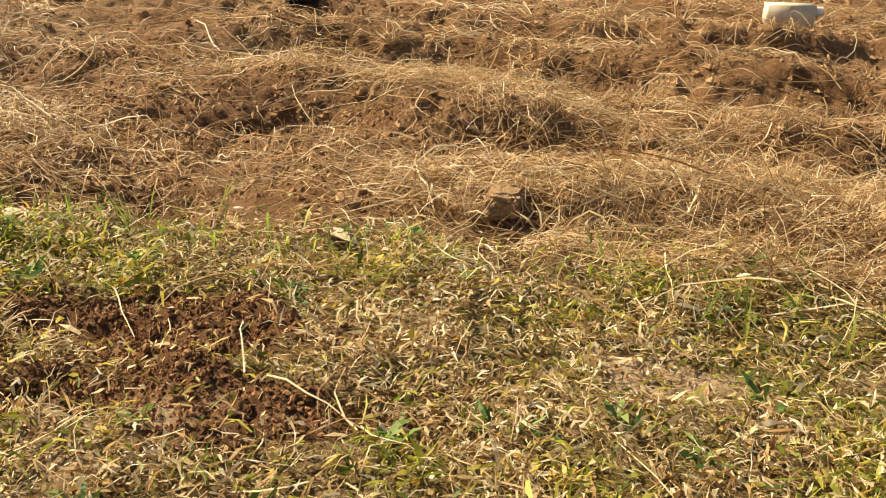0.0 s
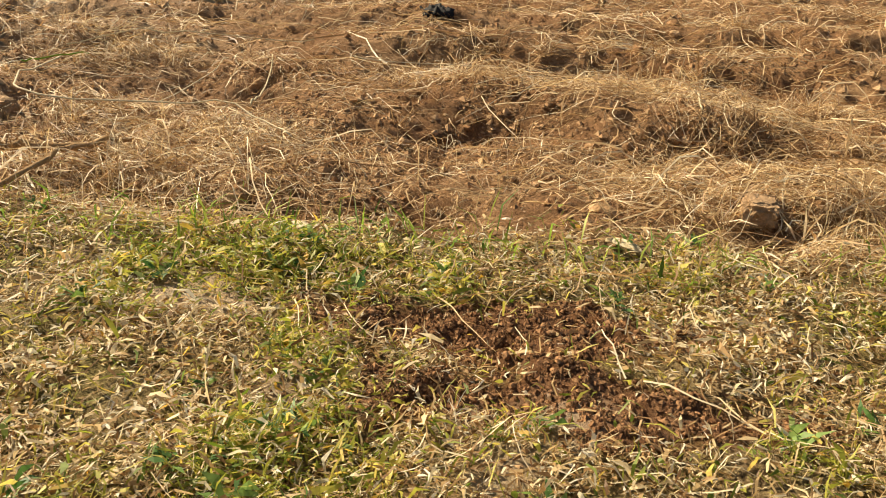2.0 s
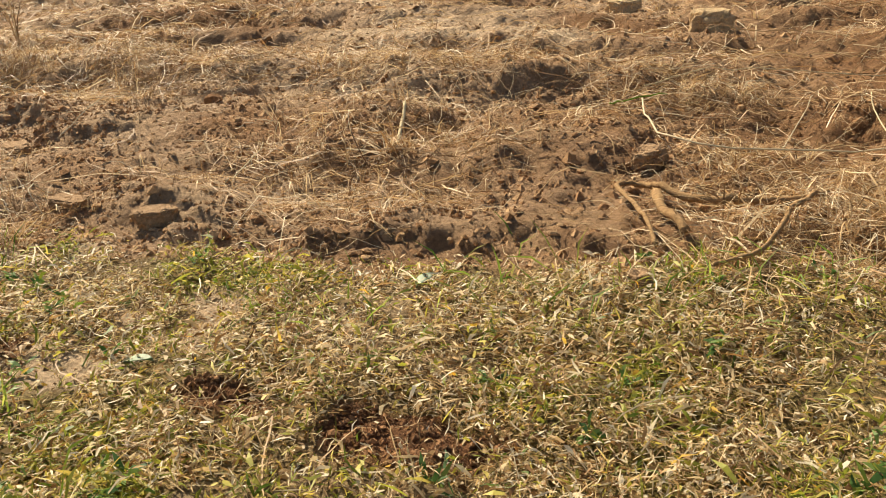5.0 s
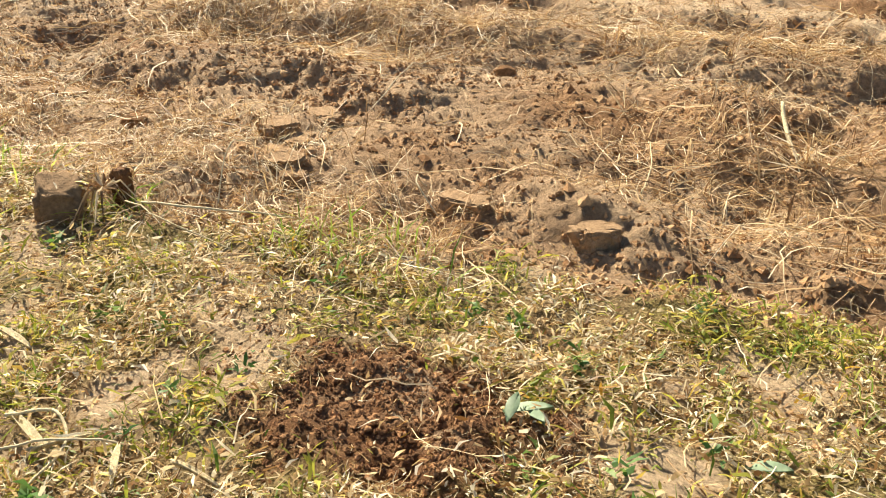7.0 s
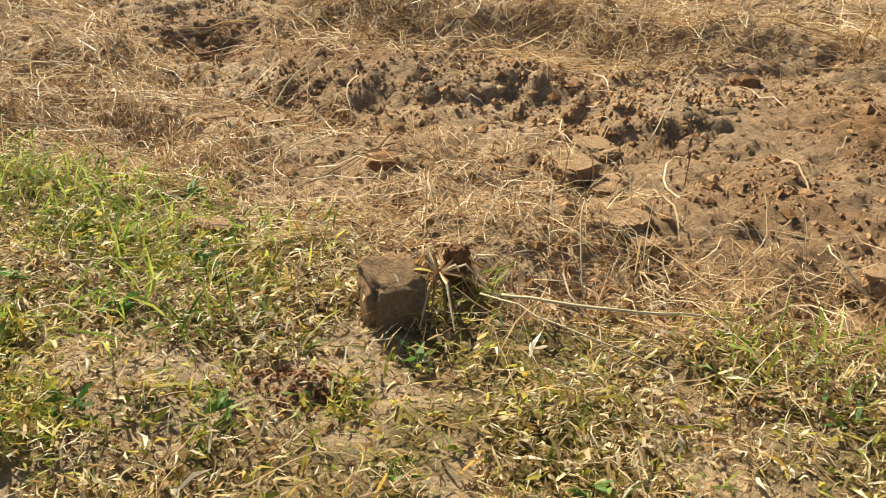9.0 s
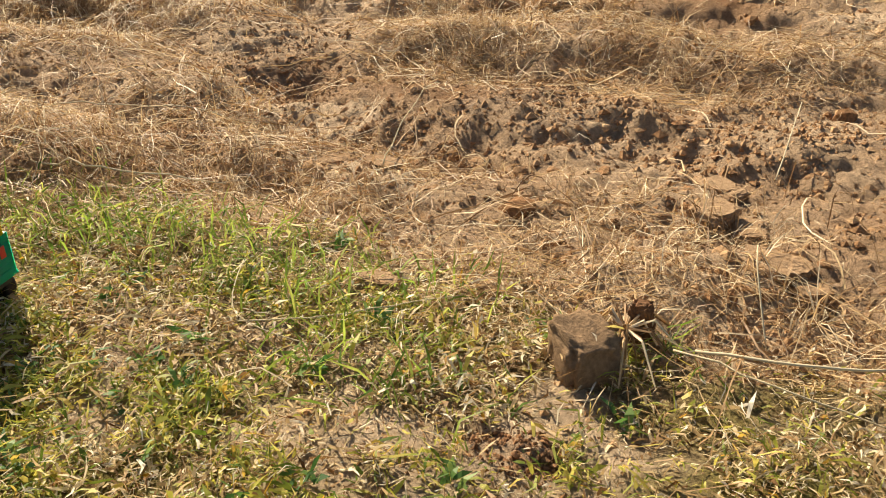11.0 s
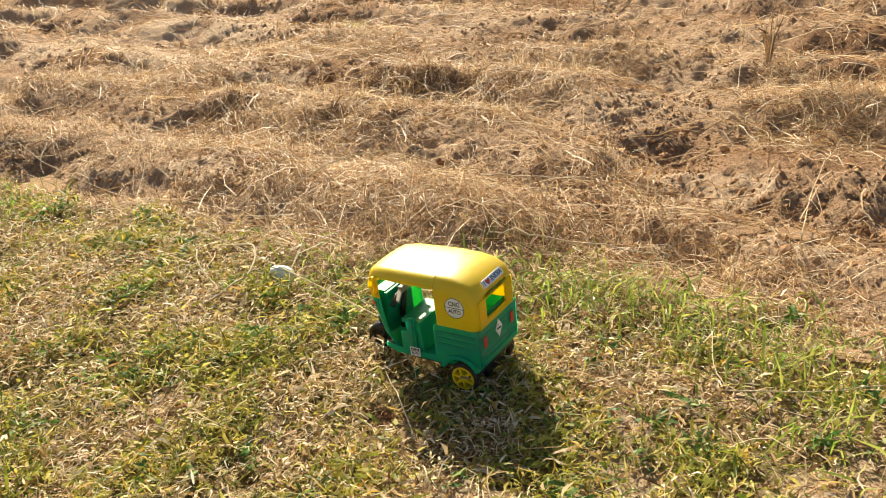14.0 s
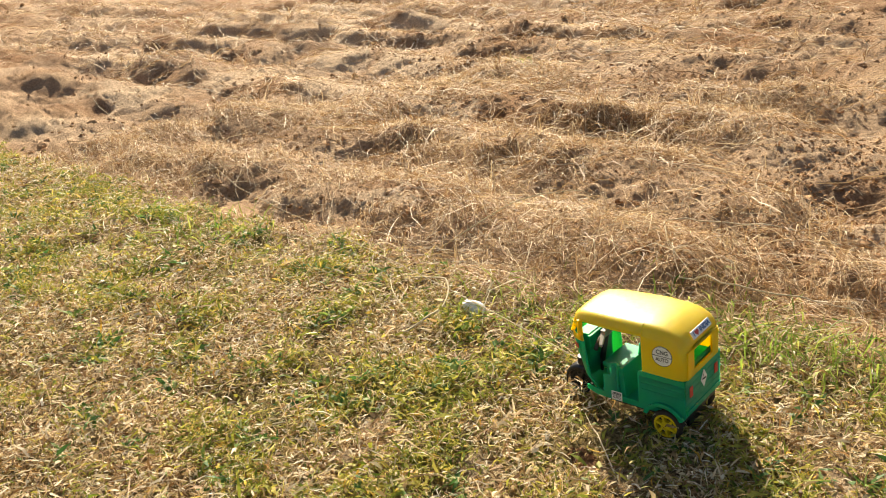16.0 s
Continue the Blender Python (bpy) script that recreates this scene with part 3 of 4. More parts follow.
damp = mesh_np("damp_crumbs", *joined([fine_damp, lumps(x, y, np.minimum(rng.exponential(0.0014, n) + 0.0014, 0.0055), 0.1, 1)]), M_DAMP, True)
tagged(damp, "dark damp crumbs of freshly dug soil", "soil crumbs", kind="stuff")


# ---- shapes for things ----
def prism(bm, pts, a, b, axis="y"):
    """A plate: the outline pts drawn across the axis, from a to b along it."""
    def at(p, k):
        return (p[0], k, p[1]) if axis == "y" else (k, p[0], p[1]) if axis == "x" else (p[0], p[1], k)
    lo = [bm.verts.new(at(p, a)) for p in pts]
    hi = [bm.verts.new(at(p, b)) for p in pts]
    bm.faces.new(lo), bm.faces.new(hi)
    for i in range(len(pts)):
        j = (i + 1) % len(pts)
        bm.faces.new((lo[i], lo[j], hi[j], hi[i]))
    return bm


def box(bm, x0, x1, y0, y1, z0, z1):
    return prism(bm, [(x0, y0), (x1, y0), (x1, y1), (x0, y1)], z0, z1, "z")


def beam(bm, p, q, w, d=None):
    p, q = Vector(p), Vector(q)
    m = Matrix.Translation((p + q) / 2) @ (q - p).to_track_quat("Z", "Y").to_matrix().to_4x4() @ Matrix.Diagonal((w, d or w, (q - p).length, 1))
    bmesh.ops.create_cube(bm, size=1, matrix=m)
    return bm


def bevelled(bm, w=0.0012, seg=2):
    bmesh.ops.bevel(bm, geom=[e for e in bm.edges if len(e.link_faces) == 2 and e.calc_face_angle(0) > 0.5], offset=w, segments=seg, affect="EDGES", profile=0.6)
    return bm


def disc(bm, r, a, b, centre=(0, 0), seg=28, axis="y"):
    return prism(bm, [(centre[0] + r * math.cos(2 * math.pi * k / seg), centre[1] + r * math.sin(2 * math.pi * k / seg)) for k in range(seg)], a, b, axis)


def lathe(bm, prof, centre, seg=32):
    """Turns the outline prof of (radius, y) pairs about the y axis through centre (x, z)."""
    rings = [[bm.verts.new((centre[0] + r * math.cos(2 * math.pi * k / seg), yy, centre[1] + r * math.sin(2 * math.pi * k / seg))) for k in range(seg)] for r, yy in prof]
    for i in range(len(rings)):
        a, b = rings[i], rings[(i + 1) % len(rings)]
        for k in range(seg):
            bm.faces.new((a[k], a[(k + 1) % seg], b[(k + 1) % seg], b[k]))
    return bm


def skin(bm, rows):
    """A sheet through rows of points."""
    vs = [[bm.verts.new(p) for p in r] for r in rows]
    for a, b in zip(vs, vs[1:]):
        for k in range(len(a) - 1):
            bm.faces.new((a[k], a[k + 1], b[k + 1], b[k]))
    return bm


def thick(bm, t, inside=None):
    """Gives a sheet the thickness t, on the side of the point inside (or behind its normals)."""
    bmesh.ops.recalc_face_normals(bm, faces=bm.faces)
    faces = bm.faces[:]
    if inside:
        for f in faces:
            if f.normal.dot(f.calc_center_median() - Vector(inside)) < 0:
                f.normal_flip()
    bm.normal_update()
    rim = [(e.verts[0], e.verts[1]) for e in bm.edges if len(e.link_faces) == 1]
    back = {v: bm.verts.new(v.co - v.normal * t) for v in bm.verts[:]}
    for f in faces:
        bm.faces.new([back[v] for v in reversed(f.verts)])
    for p, q in rim:
        bm.faces.new((p, q, back[q], back[p]))
    return bm


def tube(bm, pts, radii, seg=6):
    rings = []
    for i, p in enumerate(pts):
        d = (Vector(pts[min(i + 1, len(pts) - 1)]) - Vector(pts[max(i - 1, 0)])).normalized()
        q = d.to_track_quat("Z", "Y")
        rings.append([bm.verts.new(Vector(p) + q @ Vector((radii[i] * math.cos(2 * math.pi * k / seg), radii[i] * math.sin(2 * math.pi * k / seg), 0))) for k in range(seg)])
    for a, b in zip(rings, rings[1:]):
        for k in range(seg):
            bm.faces.new((a[k], a[(k + 1) % seg], b[(k + 1) % seg], b[k]))
    bm.faces.new(rings[0]), bm.faces.new(rings[-1])
    return bm


def lettering(text, size, m, mat, parent, width=None):
    """Writing as a thin mesh, centred at the pose m."""
    c = bpy.data.curves.new("lettering", "FONT")
    c.body, c.size, c.extrude, c.align_x, c.align_y = text, size, 0.00012, "CENTER", "CENTER"
    c.offset = size * 0.018
    tmp = bpy.data.objects.new("lettering", c)
    me = bpy.data.meshes.new_from_object(tmp)
    bpy.data.objects.remove(tmp)
    k = 1.0
    if width:
        xs = [v.co.x for v in me.vertices]
        k = width / (max(xs) - min(xs))
    me.transform(m @ Matrix.Diagonal((k, 1, 1, 1)))
    me.materials.clear()
    me.materials.append(mat)
    ob = new("lettering", me)
    ob.parent = parent
    return ob


def ground_z(x, y):
    return float(height(np.array([x]), np.array([y]))[0])


# ---- toy auto rickshaw: x ahead from the rear axle, y to its left ----
TOY = pose(-2.739, 0.915, 0.005, -2, 1, 189.5) @ Matrix.Diagonal((0.915, 0.915, 0.915, 1))
BELT, HW = 0.096, 0.051
toy = tagged(new("toy_auto_rickshaw"), "yellow and green plastic toy auto rickshaw on dry grass", "toy vehicle")


def nose_x(z):
    return float(np.interp(z, [0.034, 0.045, 0.06, 0.09, 0.118, 0.135], [0.112, 0.128, 0.138, 0.150, 0.157, 0.157]))


def nose_ring(z, grow=0.0, inset=0.0):
    x0 = float(np.interp(z, [0.034, 0.05, 0.118, 0.135], [0.085, 0.118, 0.126, 0.130]))
    out = []
    for k in range(17):
        a = math.pi * k / 16 - math.pi / 2
        ca, sa = math.cos(a), math.sin(a)
        wide = HW - 0.004 + grow - float(np.interp(z, [0.034, 0.1], [0.004, 0.0])) - 0.004 * ca
        out.append((x0 + (nose_x(z) + grow - x0) * abs(ca) ** 0.75, wide * math.copysign(abs(sa) ** 0.8, sa), z))
    return out


# green lower body
bm = skin(bmesh.new(), [nose_ring(z) for z in (0.036, 0.045, 0.06, 0.075, 0.09, 0.105, 0.118)])
front = smooth(part("front_panel", thick(bm, 0.002, (0.09, 0, 0.09)), M_TEAL, toy, "glossy green rounded front panel"))
bm = bmesh.new()
pan = [(-0.026, -HW + 0.003), (0.085, -HW + 0.003), (0.105, -0.036), (0.115, -0.015), (0.115, 0.015), (0.105, 0.036), (0.085, HW - 0.003), (-0.026, HW - 0.003)]
prism(bm, pan, 0.037, 0.043, "z")
part("floor_pan", bevelled(bm), M_TEAL, toy)
bm = bmesh.new()
prism(bm, [(p[0] * 0.96, p[1] * 0.9) for p in pan], 0.031, 0.0368, "z")
box(bm, -0.020, 0.022, -0.024, 0.024, 0.012, 0.0308)
part("chassis", bevelled(bm), M_BLACK, toy, "black plastic chassis with gear housing")


def quarter(s):
    arch = [(0.002 + 0.0265 * math.cos(math.pi * k / 12), 0.0245 + 0.0265 * math.sin(math.pi * k / 12)) for k in range(13)]
    out = [(-0.0285, 0.044)] + [p for p in arch[::-1] if p[1] > 0.0405] + [(0.032, 0.038), (0.040, 0.038), (0.040, BELT - 0.003), (0.037, BELT), (-0.0285, BELT)]
    bm = prism(bmesh.new(), out, s * (HW - 0.0025), s * HW)
    for z in (0.066, 0.075, 0.084):
        box(bm, -0.0275, 0.038, min(s * HW, s * (HW + 0.0004)), max(s * HW, s * (HW + 0.0004)), z, z + 0.0035)
    # raised lip round the wheel arch
    n = 14
    inner = [(0.002 + 0.0262 * math.cos(a), 0.0245 + 0.0262 * math.sin(a)) for a in [radians(22 + 132 * k / n) for k in range(n + 1)]]
    outer = [(0.002 + 0.0320 * math.cos(a), 0.0245 + 0.0315 * math.sin(a)) for a in [radians(22 + 132 * k / n) for k in range(n + 1)]]
    prism(bm, inner + outer[::-1], s * (HW - 0.001), s * (HW + 0.0042))
    return bm


for s in (1, -1):
    part("rear_quarter_panel", quarter(s), M_TEAL, toy)
    bm = prism(bmesh.new(), [(0.0402, 0.038), (0.105, 0.038), (0.121, 0.044), (0.121, 0.050), (0.100, 0.047), (0.0402, 0.046)], s * (HW - 0.003), s * (HW - 0.0006))
    part("door_sill", bevelled(bm, 0.0008), M_TEAL, toy)
    bm = prism(bmesh.new(), [(0.071, 0.044), (0.094, 0.044), (0.094, 0.074), (0.083, 0.076), (0.083, 0.094), (0.073, 0.097), (0.071, 0.095)], s * (HW - 0.004), s * (HW - 0.0004))
    box(bm, 0.074, 0.081, min(s * HW, s * (HW - 0.002)), max(s * HW, s * (HW - 0.002)) + 0.0004, 0.05, 0.092)
    part("door_post", bevelled(bm, 0.0008), M_TEAL, toy)
bm = bmesh.new()
box(bm, -0.0285, -0.026, -HW + 0.0005, HW - 0.0005, 0.044, BELT)
tail = part("tail_panel", bevelled(bm, 0.0006), M_TEAL, toy)
for z in (0.055, 0.064, 0.073, 0.082):
    part("rib", box(bmesh.new(), -0.0289, -0.0284, -HW + 0.003, HW - 0.003, z, z + 0.0035), M_TEAL, tail)
part("bumper", bevelled(box(bmesh.new(), -0.0300, -0.0286, -HW + 0.004, HW - 0.004, 0.044, 0.050), 0.0006), M_TEAL, tail)
# inside: seats, backrest rails, dashboard
bm = box(bmesh.new(), 0.074, 0.104, -0.030, 0.026, 0.0432, 0.073)
box(bm, 0.072, 0.107, -0.033, 0.029, 0.0732, 0.079)
part("driver_seat", bevelled(bm, 0.0018), M_TEAL, toy)
bm = box(bmesh.new(), -0.022, 0.030, -0.0445, 0.0445, 0.0434, 0.070)
prism(bm, [(-0.0225, 0.0702), (-0.014, 0.0702), (-0.018, 0.103), (-0.0235, 0.103)], -0.0445, 0.0445)
part("passenger_seat", bevelled(bm, 0.0018), M_TEAL, toy)
bm = prism(bmesh.new(), [(0.062, 0.0434), (0.0705, 0.0434), (0.0705, 0.088), (0.066, 0.088)], -0.0465, 0.0465)
part("partition", bevelled(bm, 0.001), M_TEAL, toy)
bm = bmesh.new()
for yy in (-0.042, -0.002):
    beam(bm, (0.066, yy, 0.086), (0.058, yy, 0.124), 0.006, 0.005)
for z in (0.105, 0.119):
    beam(bm, (0.0625 - (z - 0.105) * 0.21, -0.042, z), (0.0625 - (z - 0.105) * 0.21, -0.002, z), 0.004)
part("backrest_rail", bevelled(bm, 0.0008), M_TEAL, toy)
bm = prism(bmesh.new(), [(0.128, 0.05), (0.133, 0.05), (0.146, 0.118), (0.128, 0.118)], -0.030, 0.030)
box(bm, 0.124, 0.128, -0.033, 0.033, 0.098, 0.1165)
part("dashboard", bevelled(bm, 0.0012), M_TEAL, toy)
bm = bmesh.new()
tube(bm, [(0.112, 0.038, 0.102), (0.118, 0.020, 0.108), (0.118, 0, 0.109), (0.118, -0.020, 0.108), (0.112, -0.038, 0.102)], [0.0036, 0.0026, 0.0026, 0.0026, 0.0036], 10)
tube(bm, [(0.118, 0, 0.107), (0.130, 0, 0.044)], [0.004, 0.0046], 10)
bars = smooth(part("handlebar", bm, M_BLACK, toy, "black handlebar with grips"))
bm = box(bmesh.new(), 0.113, 0.121, -0.009, 0.011, 0.1085, 0.1165)
beam(bm, (0.117, 0.008, 0.113), (0.110, 0.030, 0.103), 0.007, 0.004)
part("handlebar_cover", bevelled(bm, 0.0012), M_GREY, bars, "grey handlebar cover")
bm = box(bmesh.new(), 0.105, 0.113, -0.016, 0.006, 0.0434, 0.060)
part("pedal", bevelled(bm, 0.0012), M_BLACK, toy, "black pedal block")

# yellow canopy: x, top, half width at the eaves
ROOF = [(0.145, 0.148, 0.035), (0.142, 0.154, 0.041), (0.134, 0.1585, 0.0455), (0.114, 0.1615, 0.0485), (0.078, 0.163, 0.0505), (0.033, 0.1645, HW), (0.014, 0.1645, HW), (-0.004, 0.1615, HW), (-0.016, 0.156, HW), (-0.0235, 0.150, HW - 0.0012), (-0.0272, 0.144, HW - 0.0040), (-0.0288, 0.138, HW - 0.0085)]


def section(x, zt, w, low=None):
    """The canopy across its length: down to low, or to the eaves, which rise towards the front."""
    d = float(np.interp(x, [0.10, 0.134, 0.145], [1.0, 0.8, 0.45]))
    if low is None:
        d *= 0.7
        low = zt - 0.0236 * d
    eave = zt - 0.0172 * d
    half = [(w, low), (w - 0.0003, low + (eave - low) * 0.5), (w - 0.0005, eave), (w - 0.0010, zt - 0.0160 * d), (w - 0.0024, zt - 0.0098 * d), (w - 0.0062, zt - 0.0034 * d), (w - 0.0125, zt - 0.0006), (0.012, zt + 0.0008)]
    return [(x, a, b) for a, b in half] + [(x, -a, b) for a, b in half[::-1]]


rows = []
for x, zt, w in ROOF:
    if x == 0.033:
        rows.append(section(x + 0.0006, zt, w))
    rows.append(section(x, zt, w, BELT - 0.0012 if x < 0.034 else None))
bm = skin(bmesh.new(), rows)
canopy = smooth(part("canopy", thick(bm, 0.002, (0.05, 0, 0.09)), M_YELLOW, toy, "bright yellow plastic canopy"))
canopy.data.set_sharp_from_angle(angle=radians(38))
bm = bmesh.new()
w = HW - 0.0075
for y0, y1, z0, z1 in ((-w, -0.026, BELT, 0.1355), (0.026, w, BELT, 0.1355), (-0.026, 0.026, BELT, 0.104), (-0.026, 0.026, 0.133, 0.1395)):
    box(bm, -0.0296, -0.0268, y0, y1, z0, z1)
box(bm, -0.0294, -0.0270, -0.030, 0.030, 0.1356, 0.1397)
part("canopy_back", bm, M_YELLOW, toy, "yellow canopy back with an open window")
bm = skin(bmesh.new(), [nose_ring(z, 0.0012) for z in (0.1155, 0.118, 0.121, 0.1235)])
smooth(part("windscreen_base", thick(bm, 0.0025, (0.09, 0, 0.125)), M_YELLOW, toy))
for s in (1, -1):
    part("front_pillar", bevelled(beam(bmesh.new(), (0.130, s * 0.0465, 0.118), (0.131, s * 0.0462, 0.1475), 0.007, 0.004), 0.001), M_YELLOW, toy)
    part("windscreen_post", bevelled(beam(bmesh.new(), (0.156, s * 0.022, 0.122), (0.1435, s * 0.026, 0.1465), 0.0045, 0.004), 0.001), M_YELLOW, toy)
    part("corner_post", bevelled(beam(bmesh.new(), (0.150, s * 0.036, 0.122), (0.1405, s * 0.038, 0.148), 0.004, 0.003), 0.0008), M_YELLOW, toy)
bm = bmesh.new()
beam(bm, (0.145, 0.038, 0.138), (0.1315, 0.046, 0.138), 0.0025, 0.003)
part("quarter_window_bar", bm, M_YELLOW, toy)


# wheels
def rear_wheel(s):
    wheel = new("rear_wheel")
    wheel.parent = toy
    y0, y1 = s * 0.037, s * 0.053
    t = smooth(part("tyre", lathe(bmesh.new(), [(0.0145, y0), (0.0205, y0), (0.0222, y0 + s * 0.003), (0.0224, (y0 + y1) / 2), (0.0218, y1 - s * 0.003), (0.0195, y1), (0.0168, y1), (0.0155, y1 - s * 0.002)], (0, 0.0224)), M_TYRE, wheel, "black tyre dusted with soil"))
    bm = bmesh.new()
    lathe(bm, [(0.0135, y1 - s * 0.004), (0.0168, y1 - s * 0.004), (0.0168, y1 + s * 0.0006), (0.0138, y1 + s * 0.0006)], (0, 0.0224))
    disc(bm, 0.0066, min(y1 - s * 0.005, y1 + s * 0.001), max(y1 - s * 0.005, y1 + s * 0.001), (0, 0.0224))
    for k in range(6):
        a = math.pi * k / 3 + 0.3
        beam(bm, (0.003 * math.cos(a), y1 - s * 0.0015, 0.0224 + 0.003 * math.sin(a)), (0.0148 * math.cos(a), y1 - s * 0.0015, 0.0224 + 0.0148 * math.sin(a)), 0.0066, 0.0034)
    part("rim", bm, M_RIM, wheel, "yellow six-spoke plastic rim")
    bm = disc(bmesh.new(), 0.0150, min(y1 - s * 0.0075, y1 - s * 0.0055), max(y1 - s * 0.0075, y1 - s * 0.0055), (0, 0.0224))
    part("hub", bm, M_BLACK, wheel)
    return wheel


rear_wheel(1), rear_wheel(-1)
part("rear_axle", disc(bmesh.new(), 0.003, -0.038, 0.038, (0, 0.0224), 12), M_GREY, toy)
front_wheel = new("front_wheel")
front_wheel.parent = toy
FX, FZ, FR = 0.161, 0.021, 0.021
smooth(part("tyre", lathe(bmesh.new(), [(0.014, -0.007), (0.0195, -0.007), (FR, -0.004), (FR, 0.004), (0.0195, 0.007), (0.014, 0.007)], (FX, FZ)), M_BLACK, front_wheel, "black front tyre"))
bm = disc(bmesh.new(), 0.0142, -0.0045, 0.0045, (FX, FZ))
for k in range(12):
    a = math.pi * k / 6
    disc(bm, 0.0022, -0.0062, 0.0062, (FX + 0.0112 * math.cos(a), FZ + 0.0112 * math.sin(a)), 8)
disc(bm, 0.004, -0.0075, 0.0075, (FX, FZ), 14)
part("rim", bm, M_BLACK, front_wheel, "black perforated front rim")
bm = bmesh.new()
arc = [(0.025 * math.cos(a), 0.025 * math.sin(a)) for a in [radians(d) for d in range(-10, 166, 11)]]
skin(bm, [[(FX + a * k, yy, FZ + 0.001 + b * k + dz) for a, b in arc] for yy, k, dz in ((-0.0115, 0.92, -0.004), (-0.009, 1.0, 0), (0, 1.03, 0.001), (0.009, 1.0, 0), (0.0115, 0.92, -0.004))])
thick(bm, 0.0016, (FX, 0, FZ))
guard = smooth(part("front_mudguard", bm, M_BLACK, toy, "glossy black front mudguard"))
bm = bmesh.new()
for s in (1, -1):
    beam(bm, (FX, s * 0.0108, FZ), (0.147, s * 0.0108, 0.058), 0.005, 0.0022)
disc(bm, 0.0085, 0.048, 0.060, (0.160, 0.0), 18, "z")
beam(bm, (0.158, 0, 0.046), (0.128, 0, 0.040), 0.013, 0.008)
part("front_fork", bevelled(bm, 0.0008), M_BLACK, toy, "black front fork with a round lamp cap")


# stickers
def flat(x, z, s, spin=0):
    """A pose on the toy's left (s = 1) or right side, at x and z."""
    return pose(x, s * (HW + 0.0003), z, 90, spin, 180 if s > 0 else 0)


for s in (1, -1):
    y0 = s * (HW - 0.0002)
    st = part("round_sticker", disc(bmesh.new(), 0.0145, min(y0, y0 + s * 0.0006), max(y0, y0 + s * 0.0006), (0.003, 0.1265), 36), M_LABEL, toy, "round white sticker with black lettering")
    bm = lathe(bmesh.new(), [(0.0138, y0 + s * 0.0006), (0.0145, y0 + s * 0.0006), (0.0145, y0 + s * 0.0008), (0.0138, y0 + s * 0.0008)], (0.003, 0.1265), 36)
    box(bm, -0.0110, 0.0170, min(y0 + s * 0.0006, y0 + s * 0.0008), max(y0 + s * 0.0006, y0 + s * 0.0008), 0.1261, 0.1269)
    part("sticker_ring", bm, M_INK, st)
    lettering("CNG", 0.0088, pose(0.003, y0 + s * 0.0007, 0.1320, 90, 0, 180 if s > 0 else 0), M_INK, st, 0.0165)
    lettering("AUTO", 0.0078, pose(0.003, y0 + s * 0.0007, 0.1213, 90, 0, 180 if s > 0 else 0), M_INK, st, 0.0185)
    y0 = s * (HW + 0.0002)
    st = part("door_sticker", prism(bmesh.new(), [(0.0655, 0.0395), (0.0815, 0.0395), (0.0815, 0.0525), (0.0655, 0.0525)], min(y0, y0 + s * 0.0006), max(y0, y0 + s * 0.0006)), M_LABEL, toy, "white door sticker with dark lettering")
    lettering("AUTO", 0.0055, pose(0.0735, y0 + s * 0.0007, 0.0432, 90, 0, 180 if s > 0 else 0), M_INK, st, 0.0125)
    bm = bmesh.new()
    for k in range(6):
        box(bm, 0.0672 + k * 0.0022, 0.0688 + k * 0.0022, min(y0 + s * 0.0006, y0 + s * 0.0008), max(y0 + s * 0.0006, y0 + s * 0.0008), 0.0477, 0.0512)
    box(bm, 0.0665, 0.0805, min(y0 + s * 0.0006, y0 + s * 0.0008), max(y0 + s * 0.0006, y0 + s * 0.0008), 0.0463, 0.0467)
    part("lettering_bars", bm, M_INK, st)
    ring = nose_ring(0.105, 0.0006)
    a, b = Vector(ring[15 if s > 0 else 1]), Vector(ring[13 if s > 0 else 3])
    bm = bmesh.new()
    d, up = (b - a).normalized(), Vector((0.05, 0, 1)).normalized()
    mid = a.lerp(b, 0.5)
    nrm = d.cross(up) * (1 if s > 0 else -1)
    nrm = nrm if nrm.y * s > 0 else -nrm
    vs = [bm.verts.new(mid + d * i * 0.0055 + up * j * 0.0032 + nrm * 0.0016) for i, j in ((-1, -1), (1, -1), (1, 1), (-1, 1))]
    bm.faces.new(vs)
    part("indicator_sticker", thick(bm, 0.0008), M_RED, toy, "red and pale indicator sticker")
    bm = prism(bmesh.new(), [(s * 0.036 - 0.004, 0.068), (s * 0.036 + 0.004, 0.068), (s * 0.036 + 0.004, 0.083), (s * 0.036 - 0.004, 0.083)], -0.0302, -0.0293, "x")
    part("tail_light_sticker", bm, M_RED, toy, "red tail light sticker")
bm = prism(bmesh.new(), [(0, 0.065), (0.0085, 0.078), (0, 0.091), (-0.0085, 0.078)], -0.0302, -0.0293, "x")
st = part("diamond_sticker", bm, M_LABEL, toy, "worn pale diamond sticker with dark print")
bm = prism(bmesh.new(), [(-0.0055, 0.076), (0.0055, 0.077), (0.0050, 0.0795), (-0.0050, 0.0785)], -0.0304, -0.0302, "x")
prism(bm, [(0.0015, 0.083), (0.0040, 0.081), (0.0015, 0.0855)], -0.0304, -0.0302, "x")
part("print_bars", bm, M_INK, st)
